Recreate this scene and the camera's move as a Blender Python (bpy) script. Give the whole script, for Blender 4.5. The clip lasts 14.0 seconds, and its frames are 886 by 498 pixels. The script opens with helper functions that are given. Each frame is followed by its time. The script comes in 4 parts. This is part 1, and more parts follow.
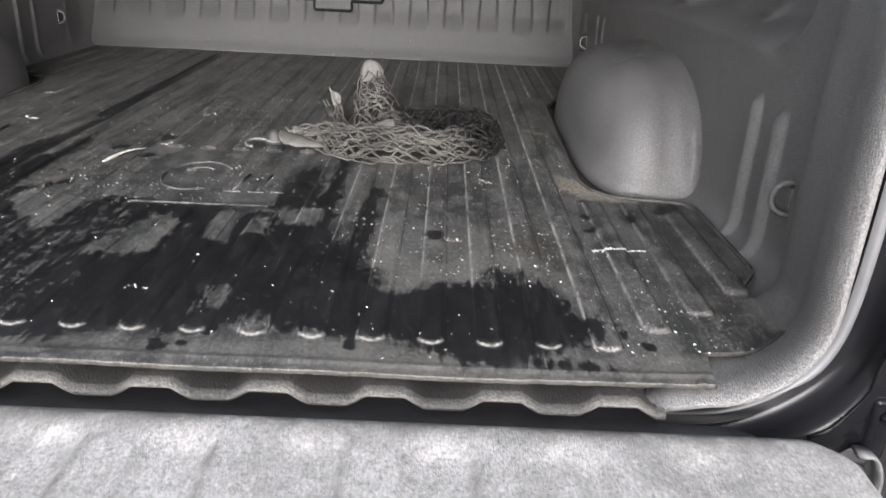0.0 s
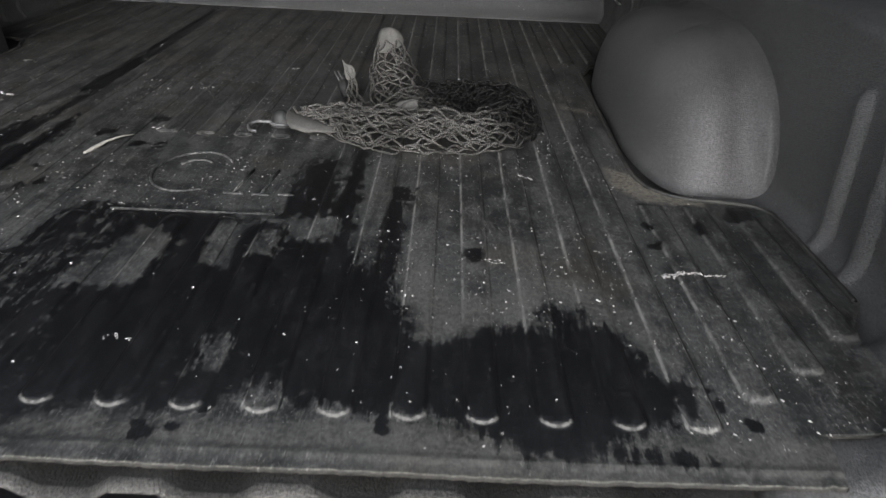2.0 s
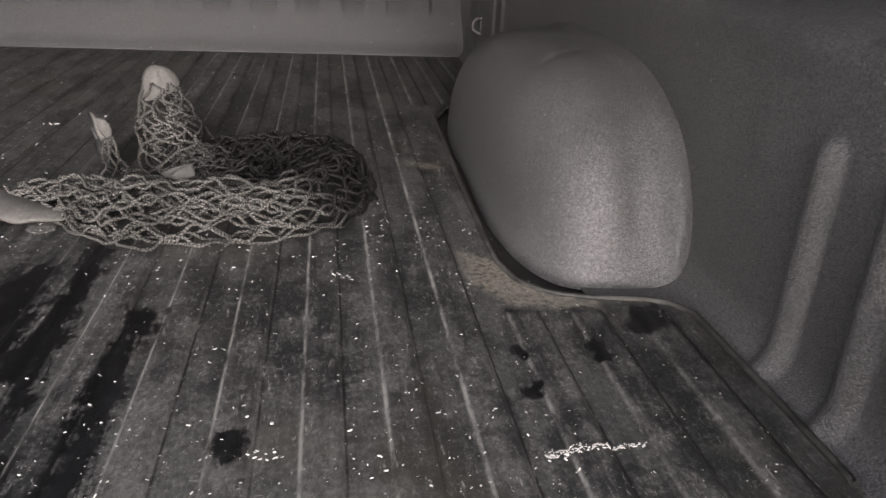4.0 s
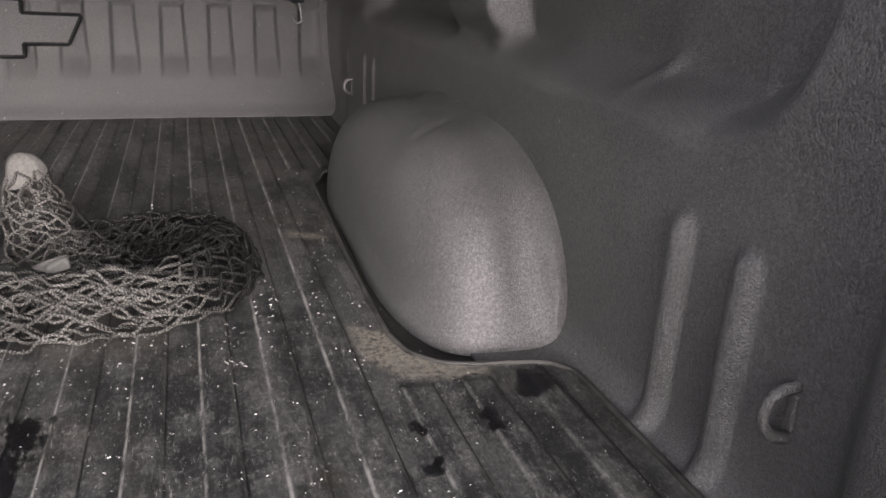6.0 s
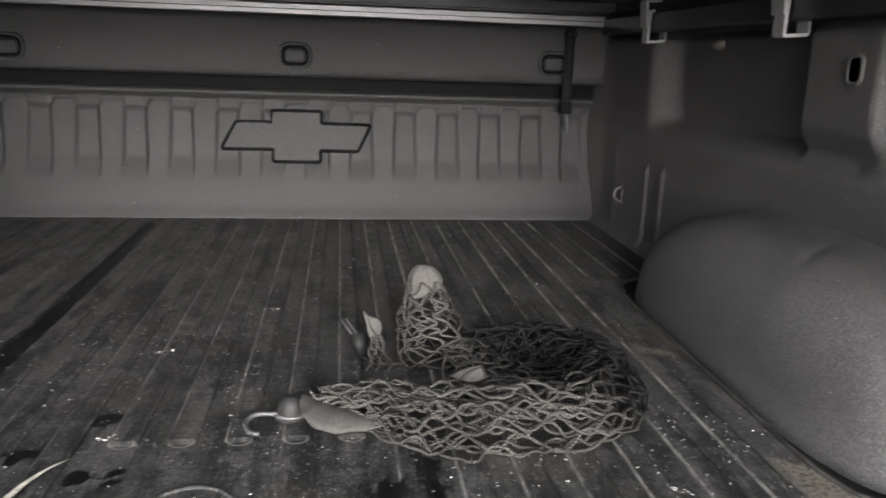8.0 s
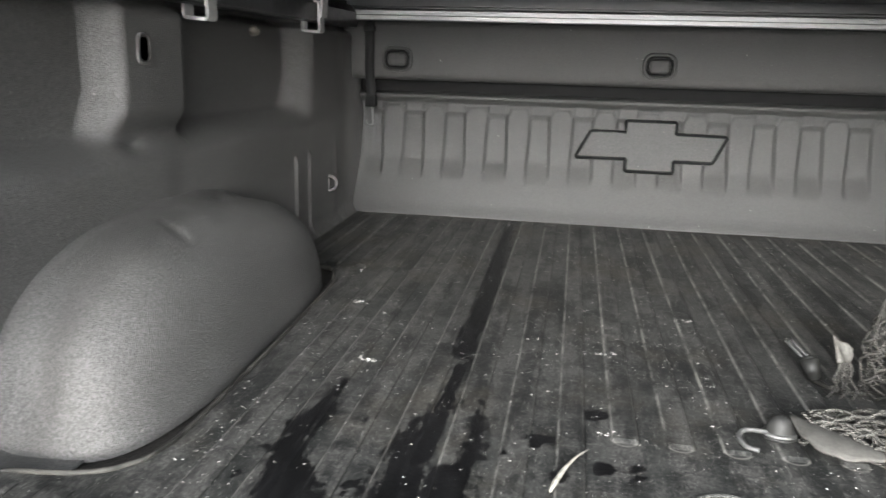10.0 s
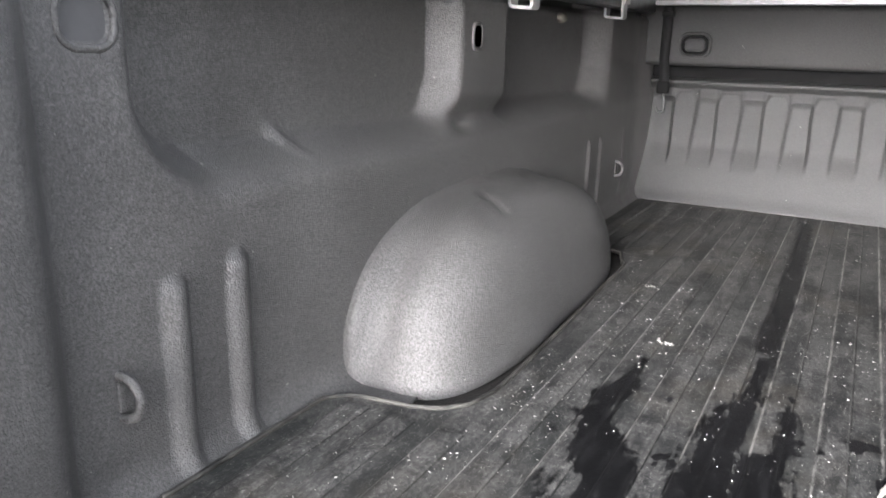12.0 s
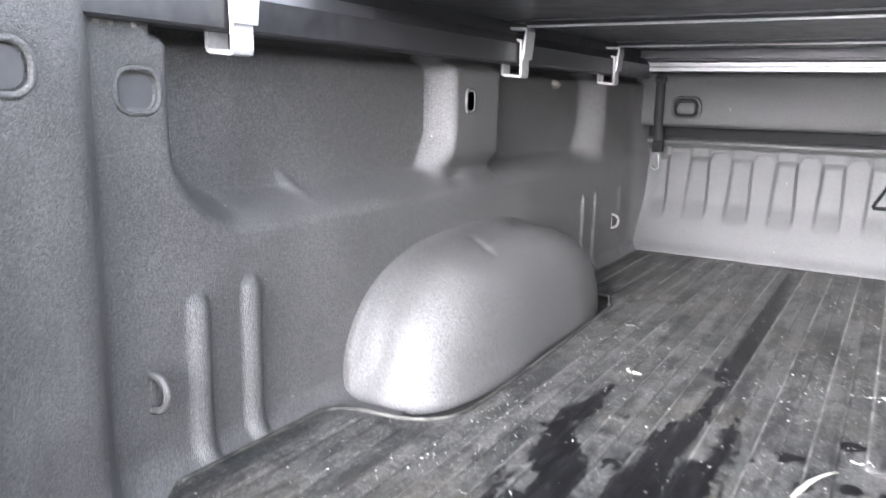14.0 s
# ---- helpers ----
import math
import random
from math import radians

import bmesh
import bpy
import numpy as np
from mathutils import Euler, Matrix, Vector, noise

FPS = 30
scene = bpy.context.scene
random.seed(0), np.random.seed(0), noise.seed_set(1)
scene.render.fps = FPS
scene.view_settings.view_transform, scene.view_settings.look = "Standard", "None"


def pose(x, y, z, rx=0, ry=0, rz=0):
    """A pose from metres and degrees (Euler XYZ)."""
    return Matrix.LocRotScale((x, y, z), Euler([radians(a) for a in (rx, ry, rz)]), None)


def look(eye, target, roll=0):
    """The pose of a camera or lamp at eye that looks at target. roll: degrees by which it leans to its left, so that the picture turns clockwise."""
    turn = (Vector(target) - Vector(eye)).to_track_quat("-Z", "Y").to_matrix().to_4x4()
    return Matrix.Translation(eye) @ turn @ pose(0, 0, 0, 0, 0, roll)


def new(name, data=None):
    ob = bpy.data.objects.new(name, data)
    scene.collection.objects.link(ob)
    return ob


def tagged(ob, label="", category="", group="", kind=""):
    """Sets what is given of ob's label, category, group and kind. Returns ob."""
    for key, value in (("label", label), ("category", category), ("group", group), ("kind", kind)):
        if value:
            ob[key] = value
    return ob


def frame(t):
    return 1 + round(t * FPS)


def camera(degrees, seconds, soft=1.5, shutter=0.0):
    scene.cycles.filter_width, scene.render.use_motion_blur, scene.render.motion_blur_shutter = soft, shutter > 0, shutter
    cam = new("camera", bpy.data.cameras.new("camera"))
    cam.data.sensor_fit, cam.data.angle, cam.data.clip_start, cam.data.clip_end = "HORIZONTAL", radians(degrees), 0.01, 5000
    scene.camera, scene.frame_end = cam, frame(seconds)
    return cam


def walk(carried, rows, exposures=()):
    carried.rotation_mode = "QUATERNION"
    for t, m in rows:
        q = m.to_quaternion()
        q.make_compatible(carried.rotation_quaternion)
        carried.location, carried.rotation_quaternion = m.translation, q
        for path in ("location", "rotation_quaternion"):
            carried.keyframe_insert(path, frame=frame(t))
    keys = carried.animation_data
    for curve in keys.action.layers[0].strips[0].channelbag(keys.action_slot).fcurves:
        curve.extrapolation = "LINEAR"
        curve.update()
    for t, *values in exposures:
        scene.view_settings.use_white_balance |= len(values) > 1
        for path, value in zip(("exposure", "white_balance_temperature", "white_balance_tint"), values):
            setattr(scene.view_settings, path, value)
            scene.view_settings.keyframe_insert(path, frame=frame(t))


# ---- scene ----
cam = camera(60.95, 14.0, soft=1.5, shutter=0.3)
PATH = [  # seconds, eye, target, lean
    (0.0, (0.3756, -0.6321, 0.3912), (0.3967, 1.2141, -0.3776), 2.83),
    (0.5, (0.4065, -0.6295, 0.3573), (0.4217, 1.1883, -0.4766), 3.01),
    (1.0, (0.4116, -0.6105, 0.3551), (0.4210, 1.1870, -0.5219), 3.05),
    (1.5, (0.3850, -0.5427, 0.3800), (0.3966, 1.2432, -0.5203), 3.08),
    (2.0, (0.3308, -0.4407, 0.4106), (0.3459, 1.3427, -0.4945), 2.85),
    (2.5, (0.3661, -0.3066, 0.4080), (0.3888, 1.4740, -0.5025), 2.67),
    (3.0, (0.4361, -0.1587, 0.3736), (0.5137, 1.6312, -0.5154), 2.79),
    (3.5, (0.4465, -0.0875, 0.3397), (0.6355, 1.7183, -0.4990), 3.04),
    (4.0, (0.4443, -0.0797, 0.3398), (0.7438, 1.7267, -0.4647), 2.95),
    (4.2, (0.4459, -0.0934, 0.3474), (0.7838, 1.7100, -0.4485), 2.85),
    (6.3, (0.4221, -0.0844, 0.4014), (1.0599, 1.6979, -0.2442), 2.76),
    (6.5, (0.3857, -0.0618, 0.4132), (1.0320, 1.7328, -0.1881), 2.67),
    (7.0, (0.2788, -0.0218, 0.4194), (0.8799, 1.8109, -0.1097), 2.40),
    (7.5, (0.1837, -0.0215, 0.4239), (0.6336, 1.8625, -0.0744), 2.19),
    (8.0, (0.1119, -0.0284, 0.4190), (0.3817, 1.8926, -0.0679), 1.99),
    (8.5, (0.0468, -0.0208, 0.4085), (0.1700, 1.9163, -0.0738), 1.78),
    (9.0, (-0.0440, -0.0176, 0.4184), (-0.0201, 1.9238, -0.0616), 1.77),
    (9.2, (-0.0983, -0.0230, 0.4252), (-0.1241, 1.9175, -0.0584), 1.80),
    (11.3, (-0.2633, -0.1250, 0.4085), (-1.0639, 1.6343, -0.1052), 1.25),
    (11.5, (-0.2752, -0.1321, 0.3937), (-1.1185, 1.6044, -0.1292), 1.27),
    (12.0, (-0.2754, -0.1344, 0.4225), (-1.1982, 1.5551, -0.1195), 1.35),
    (12.5, (-0.2466, -0.1515, 0.4710), (-1.2232, 1.5266, -0.0087), 1.30),
    (13.0, (-0.2501, -0.1494, 0.4527), (-1.2613, 1.5342, 0.0747), 1.29),
    (13.5, (-0.2498, -0.1479, 0.4280), (-1.2709, 1.5394, 0.0960), 1.44),
    (14.0, (-0.1483, -0.2370, 0.4308), (-1.1605, 1.4420, 0.0355), 1.39),
]
EXPOSURES = [  # seconds, stops, kelvin, tint
    (0.0, 3.12, 6250, 14), (0.5, 2.76, 6450, 12), (1.5, 2.38, 6350, 12), (2.2, 1.98, 6050, 11), (3.0, 1.62, 6500, 13), (4.0, 2.58, 6500, 18),
    (6.3, 2.82, 6450, 20), (7.0, 2.50, 6400, 20), (7.5, 2.42, 6350, 16), (8.0, 2.55, 6300, 14), (8.5, 2.72, 6200, 12), (9.0, 2.82, 6200, 8), (11.3, 3.85, 6250, 10), (12.0, 3.85, 6150, 14),
    (12.5, 4.33, 5780, 23), (13.0, 4.20, 5880, 18), (13.5, 3.83, 6080, 14), (13.75, 4.15, 6000, 14), (14.0, 4.64, 5900, 15),
]
walk(cam, [(t, look(e, g, r)) for t, e, g, r in PATH], EXPOSURES)

# ---- daylight ----
world = bpy.data.worlds.new("overcast_sky")
scene.world = world
world.use_nodes = True
wn, wl = world.node_tree.nodes, world.node_tree.links
wn.clear()
sky = wn.new("ShaderNodeTexSky")
sky.sky_type, sky.sun_disc = "NISHITA", False
sky.sun_elevation, sky.sun_rotation = radians(12), radians(180)
sky.dust_density = 3.0
pale = wn.new("ShaderNodeHueSaturation")
pale.inputs["Saturation"].default_value = 0.18
back = wn.new("ShaderNodeBackground")
back.inputs["Strength"].default_value = 0.15
wout = wn.new("ShaderNodeOutputWorld")
wl.new(sky.outputs[0], pale.inputs["Color"])
wl.new(pale.outputs[0], back.inputs["Color"])
wl.new(back.outputs[0], wout.inputs["Surface"])
sun = new("sun", bpy.data.lights.new("sun", "SUN"))
sun.data.energy, sun.data.angle, sun.data.color = 0.52, radians(26), (1.0, 0.98, 0.96)
sun.matrix_world = look((0, -5, 1.06), (0, 0, 0))


# ---- materials ----
class Nodes:
    """A principled material that is built up step by step."""

    def __init__(self, name, rough=0.5, metal=0.0, spec=0.5):
        self.mat = bpy.data.materials.new(name)
        self.mat.use_nodes = True
        self.n, self.l = self.mat.node_tree.nodes, self.mat.node_tree.links
        self.p = self.n["Principled BSDF"]
        self.p.inputs["Roughness"].default_value = rough
        self.p.inputs["Metallic"].default_value = metal
        self.p.inputs["Specular IOR Level"].default_value = spec
        self.co = self.n.new("ShaderNodeTexCoord").outputs["Object"]

    def link(self, a, b):
        self.l.new(a, b)

    def scaled(self, sx, sy, sz, source=None):
        m = self.n.new("ShaderNodeMapping")
        m.inputs["Scale"].default_value = (sx, sy, sz)
        self.link(source or self.co, m.inputs["Vector"])
        return m.outputs[0]

    def noise(self, scale, detail=4, rough=0.6, vec=None, distort=0.0):
        t = self.n.new("ShaderNodeTexNoise")
        t.inputs["Scale"].default_value, t.inputs["Detail"].default_value = scale, detail
        t.inputs["Roughness"].default_value, t.inputs["Distortion"].default_value = rough, distort
        self.link(vec or self.co, t.inputs["Vector"])
        return t.outputs["Fac"]

    def voronoi(self, scale, vec=None):
        t = self.n.new("ShaderNodeTexVoronoi")
        t.inputs["Scale"].default_value = scale
        self.link(vec or self.co, t.inputs["Vector"])
        return t.outputs["Distance"]

    def attr(self, name):
        a = self.n.new("ShaderNodeAttribute")
        a.attribute_name = name
        return a.outputs["Fac"]

    def math(self, op, a, b=0.0, c=0.0):
        m = self.n.new("ShaderNodeMath")
        m.operation = op
        for k, v in enumerate((a, b, c)):
            if hasattr(v, "links"):
                self.link(v, m.inputs[k])
            else:
                m.inputs[k].default_value = v
        return m.outputs[0]

    def range(self, v, a, b, c=0.0, d=1.0):
        m = self.n.new("ShaderNodeMapRange")
        m.interpolation_type = "SMOOTHSTEP"
        for k, x in zip(("From Min", "From Max", "To Min", "To Max"), (a, b, c, d)):
            m.inputs[k].default_value = x
        self.link(v, m.inputs["Value"])
        return m.outputs[0]

    def mix(self, fac, a, b):
        m = self.n.new("ShaderNodeMix")
        m.data_type = "RGBA"
        for socket, v in ((m.inputs[0], fac), (m.inputs[6], a), (m.inputs[7], b)):
            if hasattr(v, "links"):
                self.link(v, socket)
            else:
                socket.default_value = v if isinstance(v, float) else (*v, 1.0)
        return m.outputs[2]

    def bump(self, height, strength=0.3, distance=0.002):
        b = self.n.new("ShaderNodeBump")
        b.inputs["Strength"].default_value, b.inputs["Distance"].default_value = strength, distance
        self.link(height, b.inputs["Height"])
        self.link(b.outputs[0], self.p.inputs["Normal"])

    def done(self, color=None, rough=None):
        for v, key in ((color, "Base Color"), (rough, "Roughness")):
            if v is None:
                continue
            if hasattr(v, "links"):
                self.link(v, self.p.inputs[key])
            else:
                self.p.inputs[key].default_value = v if isinstance(v, float) else (*v, 1.0)
        return self.mat


def make_liner(name, dark, light, rough, grain=560):
    """Sprayed-on coating: fine hard pebbles, with shaded pits and lit peaks put into the colour."""
    s = Nodes(name, rough, spec=0.34)
    cells, small, cloud, fine = s.voronoi(grain), s.voronoi(grain * 2.1), s.noise(6, 6, 0.68), s.noise(55, 6, 0.75)
    patch = s.noise(38, 4, 0.7)
    lump = s.math("ADD", s.math("MULTIPLY", s.math("MULTIPLY", cells, cells), -1.0), s.math("ADD", s.math("MULTIPLY", small, -0.35), s.math("MULTIPLY", patch, 0.5)))
    tone = s.mix(s.range(cloud, 0.32, 0.7), dark, light)
    tone = s.mix(s.math("MULTIPLY", s.range(cells, 0.33, 0.75), 0.5), tone, tuple(0.3 * c for c in dark))
    tone = s.mix(s.math("MULTIPLY", s.range(small, 0.22, 0.05), 0.38), tone, tuple(2.2 * c for c in light))
    tone = s.mix(s.math("MULTIPLY", s.range(fine, 0.55, 0.72), 0.12), tone, tuple(1.6 * c for c in light))
    salt = s.noise(310, 2, 0.6)
    tone = s.mix(s.range(salt, 0.5, 0.36, 0.0, 0.42), tone, tuple(0.35 * c for c in dark))
    tone = s.mix(s.range(salt, 0.55, 0.7, 0.0, 0.3), tone, tuple(1.8 * c for c in light))
    rub = s.math("MULTIPLY", s.range(s.noise(2.5, 7, 0.75, s.scaled(3, 1, 1)), 0.60, 0.72), 0.35)
    tone = s.mix(rub, tone, tuple(0.55 * c for c in dark))
    tone = s.mix(s.math("MULTIPLY", s.range(s.noise(95, 2), 0.755, 0.77), 0.7), tone, (0.23, 0.225, 0.21))
    s.bump(lump, 0.6, 0.0012)
    return s.done(tone, s.range(cloud, 0.3, 0.75, rough - 0.06, rough + 0.1))


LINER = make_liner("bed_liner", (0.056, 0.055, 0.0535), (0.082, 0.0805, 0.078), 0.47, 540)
# The walls' own coating, darkened to paint in the dimmer far end.
SHADED_LINER = make_liner("shaded_liner", (0.020, 0.020, 0.0193), (0.0288, 0.0286, 0.0274), 0.56, 520)


def make_gate():
    """Tailgate liner: dusty pebbles with streaks, dark stains and pale scuffs."""
    s = Nodes("gate_liner", 0.55, spec=0.3)
    pebble, cloud, spots = s.noise(430, 4, 0.7), s.noise(8, 6, 0.72), s.noise(62, 7, 0.8)
    streak, hair = s.noise(1.0, 7, 0.75, s.scaled(36, 8, 8)), s.noise(1.0, 4, 0.7, s.scaled(420, 130, 130))
    tone = s.mix(s.range(cloud, 0.3, 0.7), (0.1764, 0.1745, 0.1678), (0.2677, 0.2649, 0.2563))
    tone = s.mix(s.math("MULTIPLY", s.range(streak, 0.52, 0.72), 0.6), tone, (0.1028, 0.0999, 0.0933))
    tone = s.mix(s.math("MULTIPLY", s.range(spots, 0.51, 0.62), 0.55), tone, (0.1085, 0.1047, 0.0980))
    tone = s.mix(s.math("MULTIPLY", s.range(spots, 0.47, 0.37), 0.3), tone, (0.3775, 0.3727, 0.3603))
    tone = s.mix(s.math("MULTIPLY", s.range(hair, 0.55, 0.40), 0.42), tone, (0.0939, 0.0920, 0.0872))
    tone = s.mix(s.math("MULTIPLY", s.range(pebble, 0.5, 0.38), 0.45), tone, (0.0780, 0.0761, 0.0723))
    scuff = s.math("MULTIPLY", s.range(s.noise(1.0, 7, 0.75, s.scaled(26, 7, 7)), 0.6, 0.68), s.range(s.noise(7, 3), 0.5, 0.62))
    tone = s.mix(s.math("MULTIPLY", scuff, 0.75), tone, (0.4885, 0.4837, 0.4742))
    salt = s.noise(240, 3, 0.7)
    tone = s.mix(s.range(salt, 0.47, 0.36, 0.0, 0.5), tone, (0.055, 0.054, 0.051))
    tone = s.mix(s.range(salt, 0.60, 0.70, 0.0, 0.45), tone, (0.46, 0.455, 0.44))
    flaw = s.range(s.noise(30, 4, 0.7), 0.69, 0.74)
    tone = s.mix(s.math("MULTIPLY", flaw, 0.6), tone, (0.0536, 0.0508, 0.0460))
    # Painted shade on the groove flanks, and the dirty band by the hinge.
    tone = s.mix(s.math("MINIMUM", 0.95, s.math("MULTIPLY", s.attr("groove"), s.range(s.noise(24, 5, 0.7), 0.3, 0.62, 0.15, 1.0))), tone, (0.0647, 0.0619, 0.0580))
    s.bump(s.math("ADD", hair, s.math("ADD", pebble, s.math("MULTIPLY", spots, 0.8))), 0.85, 0.0016)
    return s.done(tone, 0.58)


GATE = make_gate()


def make_rubber():
    """Ribbed rubber mat: dusty, with wet patches, tan grit and worn rib edges."""
    s = Nodes("mat_rubber", 0.6, spec=0.22)
    streak, blot = s.noise(1.0, 6, 0.7, s.scaled(30, 4.5, 4.5)), s.noise(5.5, 7, 0.72)
    cloud, fine, speck = s.noise(24, 7, 0.78), s.noise(170, 5, 0.78), s.noise(470, 2, 0.6)
    dust = s.math("ADD", s.math("ADD", s.math("MULTIPLY", streak, 0.4), s.math("MULTIPLY", cloud, 0.33)), s.math("MULTIPLY", blot, 0.27))
    tone = s.mix(s.range(dust, 0.445, 0.56), (0.0095, 0.0099, 0.0096), (0.049, 0.0482, 0.0455))
    tone = s.mix(s.math("MULTIPLY", s.range(fine, 0.5, 0.66), s.range(dust, 0.42, 0.56, 0.12, 0.75)), tone, (0.11, 0.107, 0.098))
    grain = s.noise(1.0, 4, 0.75, s.scaled(330, 150, 150))
    tone = s.mix(s.range(grain, 0.52, 0.40, 0.0, 0.55), tone, (0.008, 0.008, 0.008))
    tone = s.mix(s.range(grain, 0.56, 0.68, 0.0, 0.35), tone, (0.10, 0.098, 0.092))
    axes = s.n.new("ShaderNodeSeparateXYZ")
    s.link(s.co, axes.inputs[0])
    turn = s.math("ADD", s.math("DIVIDE", axes.outputs[0], 0.0625), 0.5)
    off = s.math("MULTIPLY", s.math("ABSOLUTE", s.math("SUBTRACT", s.math("FRACT", turn), 0.5)), 0.0625)
    side = s.range(s.math("FRACT", turn), 0.49, 0.51)
    other = s.math("SUBTRACT", 1.0, side)
    # Pale worn edge on one side of each rib, painted shade on the other.
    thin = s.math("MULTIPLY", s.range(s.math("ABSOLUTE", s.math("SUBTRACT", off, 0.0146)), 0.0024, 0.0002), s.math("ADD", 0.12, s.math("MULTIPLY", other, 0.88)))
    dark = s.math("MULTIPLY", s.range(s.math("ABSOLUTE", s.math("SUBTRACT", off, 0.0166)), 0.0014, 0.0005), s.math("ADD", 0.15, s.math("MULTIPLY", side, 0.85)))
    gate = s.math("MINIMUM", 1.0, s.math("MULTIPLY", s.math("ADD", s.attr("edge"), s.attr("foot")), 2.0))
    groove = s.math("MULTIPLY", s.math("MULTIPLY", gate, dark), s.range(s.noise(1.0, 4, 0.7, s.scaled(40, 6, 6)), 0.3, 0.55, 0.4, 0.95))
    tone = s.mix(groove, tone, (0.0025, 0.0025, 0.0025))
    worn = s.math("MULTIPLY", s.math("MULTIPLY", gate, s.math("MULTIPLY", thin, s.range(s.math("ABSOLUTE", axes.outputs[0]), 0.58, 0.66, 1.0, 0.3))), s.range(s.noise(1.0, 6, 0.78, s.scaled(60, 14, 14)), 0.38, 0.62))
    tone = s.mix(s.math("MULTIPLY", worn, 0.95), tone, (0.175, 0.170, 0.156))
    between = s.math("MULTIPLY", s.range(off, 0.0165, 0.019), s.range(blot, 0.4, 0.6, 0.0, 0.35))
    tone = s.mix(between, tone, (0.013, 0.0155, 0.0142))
    rim = s.math("MULTIPLY", s.attr("rim"), s.range(s.noise(150, 6, 0.8), 0.44, 0.58))
    tone = s.mix(s.math("MULTIPLY", rim, 0.6), tone, (0.135, 0.127, 0.108))
    grit = s.math("MULTIPLY", s.attr("grit"), s.range(s.noise(140, 6, 0.78), 0.36, 0.6))
    tone = s.mix(s.math("MULTIPLY", grit, 0.8), tone, (0.165, 0.148, 0.118))
    tone = s.mix(s.math("MULTIPLY", s.range(speck, 0.68, 0.71), 0.6), tone, (0.21, 0.205, 0.19))
    tone = s.mix(s.math("MULTIPLY", s.range(s.noise(250, 3, 0.7), 0.69, 0.72), s.range(cloud, 0.42, 0.6, 0.2, 0.85)), tone, (0.24, 0.235, 0.215))
    scratch = s.math("MULTIPLY", s.range(s.noise(1.0, 5, 0.8, s.scaled(260, 48, 48)), 0.57, 0.68), s.range(s.noise(9, 4, 0.7), 0.42, 0.62, 0.15, 0.9))
    tone = s.mix(scratch, tone, (0.19, 0.186, 0.173))
    tone = s.mix(s.range(s.noise(4.5, 4, 0.65), 0.50, 0.66, 0.0, 0.3), tone, (0.042, 0.036, 0.026))
    ragged = s.math("ADD", s.math("MULTIPLY", s.math("SUBTRACT", s.noise(46, 8, 0.85), 0.5), 2.3), s.math("MULTIPLY", s.math("SUBTRACT", s.noise(1.0, 6, 0.75, s.scaled(85, 9, 9)), 0.5), 2.2))
    wet = s.range(s.math("ADD", s.attr("wet"), ragged), 0.36, 0.62)
    tide = s.math("MULTIPLY", s.range(s.math("ADD", s.attr("tide"), s.math("MULTIPLY", s.math("SUBTRACT", s.noise(38, 6, 0.75), 0.5), 1.1)), 0.3, 0.9), 0.75)
    tide = s.math("MULTIPLY", tide, s.range(fine, 0.36, 0.62, 0.2, 1.0))
    tone = s.mix(tide, tone, (0.0696, 0.06728, 0.06032))
    film = s.mix(s.range(s.noise(1.0, 7, 0.75, s.scaled(40, 10, 10)), 0.42, 0.68), (0.003, 0.003, 0.0032), (0.0083, 0.0082, 0.0086))
    film = s.mix(s.math("MULTIPLY", s.range(s.noise(75, 6, 0.8), 0.58, 0.7), 0.7), film, (0.0285, 0.028, 0.0275))
    tone = s.mix(wet, tone, film)
    # Pale arcs on the rib ends: caught light painted in, along with dry wear.
    end = s.math("MAXIMUM", s.math("SUBTRACT", 0.0683, axes.outputs[1]), 0.0)
    ring = s.math("SQRT", s.math("ADD", s.math("MULTIPLY", off, off), s.math("MULTIPLY", end, end)))
    arc = s.math("MULTIPLY", s.range(s.math("ABSOLUTE", s.math("SUBTRACT", ring, 0.0146)), 0.0019, 0.0004), s.range(end, 0.004, 0.011))
    arc = s.math("MULTIPLY", arc, s.range(s.math("ABSOLUTE", axes.outputs[0]), 0.597, 0.592))
    far = s.math("MAXIMUM", s.math("SUBTRACT", 0.7608, axes.outputs[1]), 0.0)
    ring = s.math("SQRT", s.math("ADD", s.math("MULTIPLY", off, off), s.math("MULTIPLY", far, far)))
    smile = s.math("MULTIPLY", s.range(s.math("ABSOLUTE", s.math("SUBTRACT", ring, 0.0146)), 0.0024, 0.0004), s.range(far, 0.003, 0.010))
    smile = s.math("MULTIPLY", smile, s.range(s.math("ABSOLUTE", axes.outputs[0]), 0.158, 0.155))
    arc = s.math("MAXIMUM", s.math("MAXIMUM", arc, smile), s.attr("tip"))
    tone = s.mix(s.math("MULTIPLY", arc, s.range(s.noise(160, 5, 0.75), 0.34, 0.6, 0.35, 0.95)), tone, (0.135, 0.131, 0.12))
    # Side face painted near-black, for the shade under the mat's edge.
    tone = s.mix(s.math("MULTIPLY", s.range(s.attr("cut"), 0.12, 0.4), 0.85), tone, s.mix(s.range(s.noise(180, 5, 0.8), 0.4, 0.62), (0.004, 0.0039, 0.0035), (0.02, 0.0185, 0.0155)))
    rough = s.mix(wet, (0.62, 0.62, 0.62), (0.42, 0.42, 0.42))
    s.bump(s.math("ADD", s.math("ADD", fine, s.math("MULTIPLY", cloud, 0.8)), s.math("MULTIPLY", speck, 0.6)), 0.4, 0.0012)
    return s.done(tone, rough)


RUBBER = make_rubber()


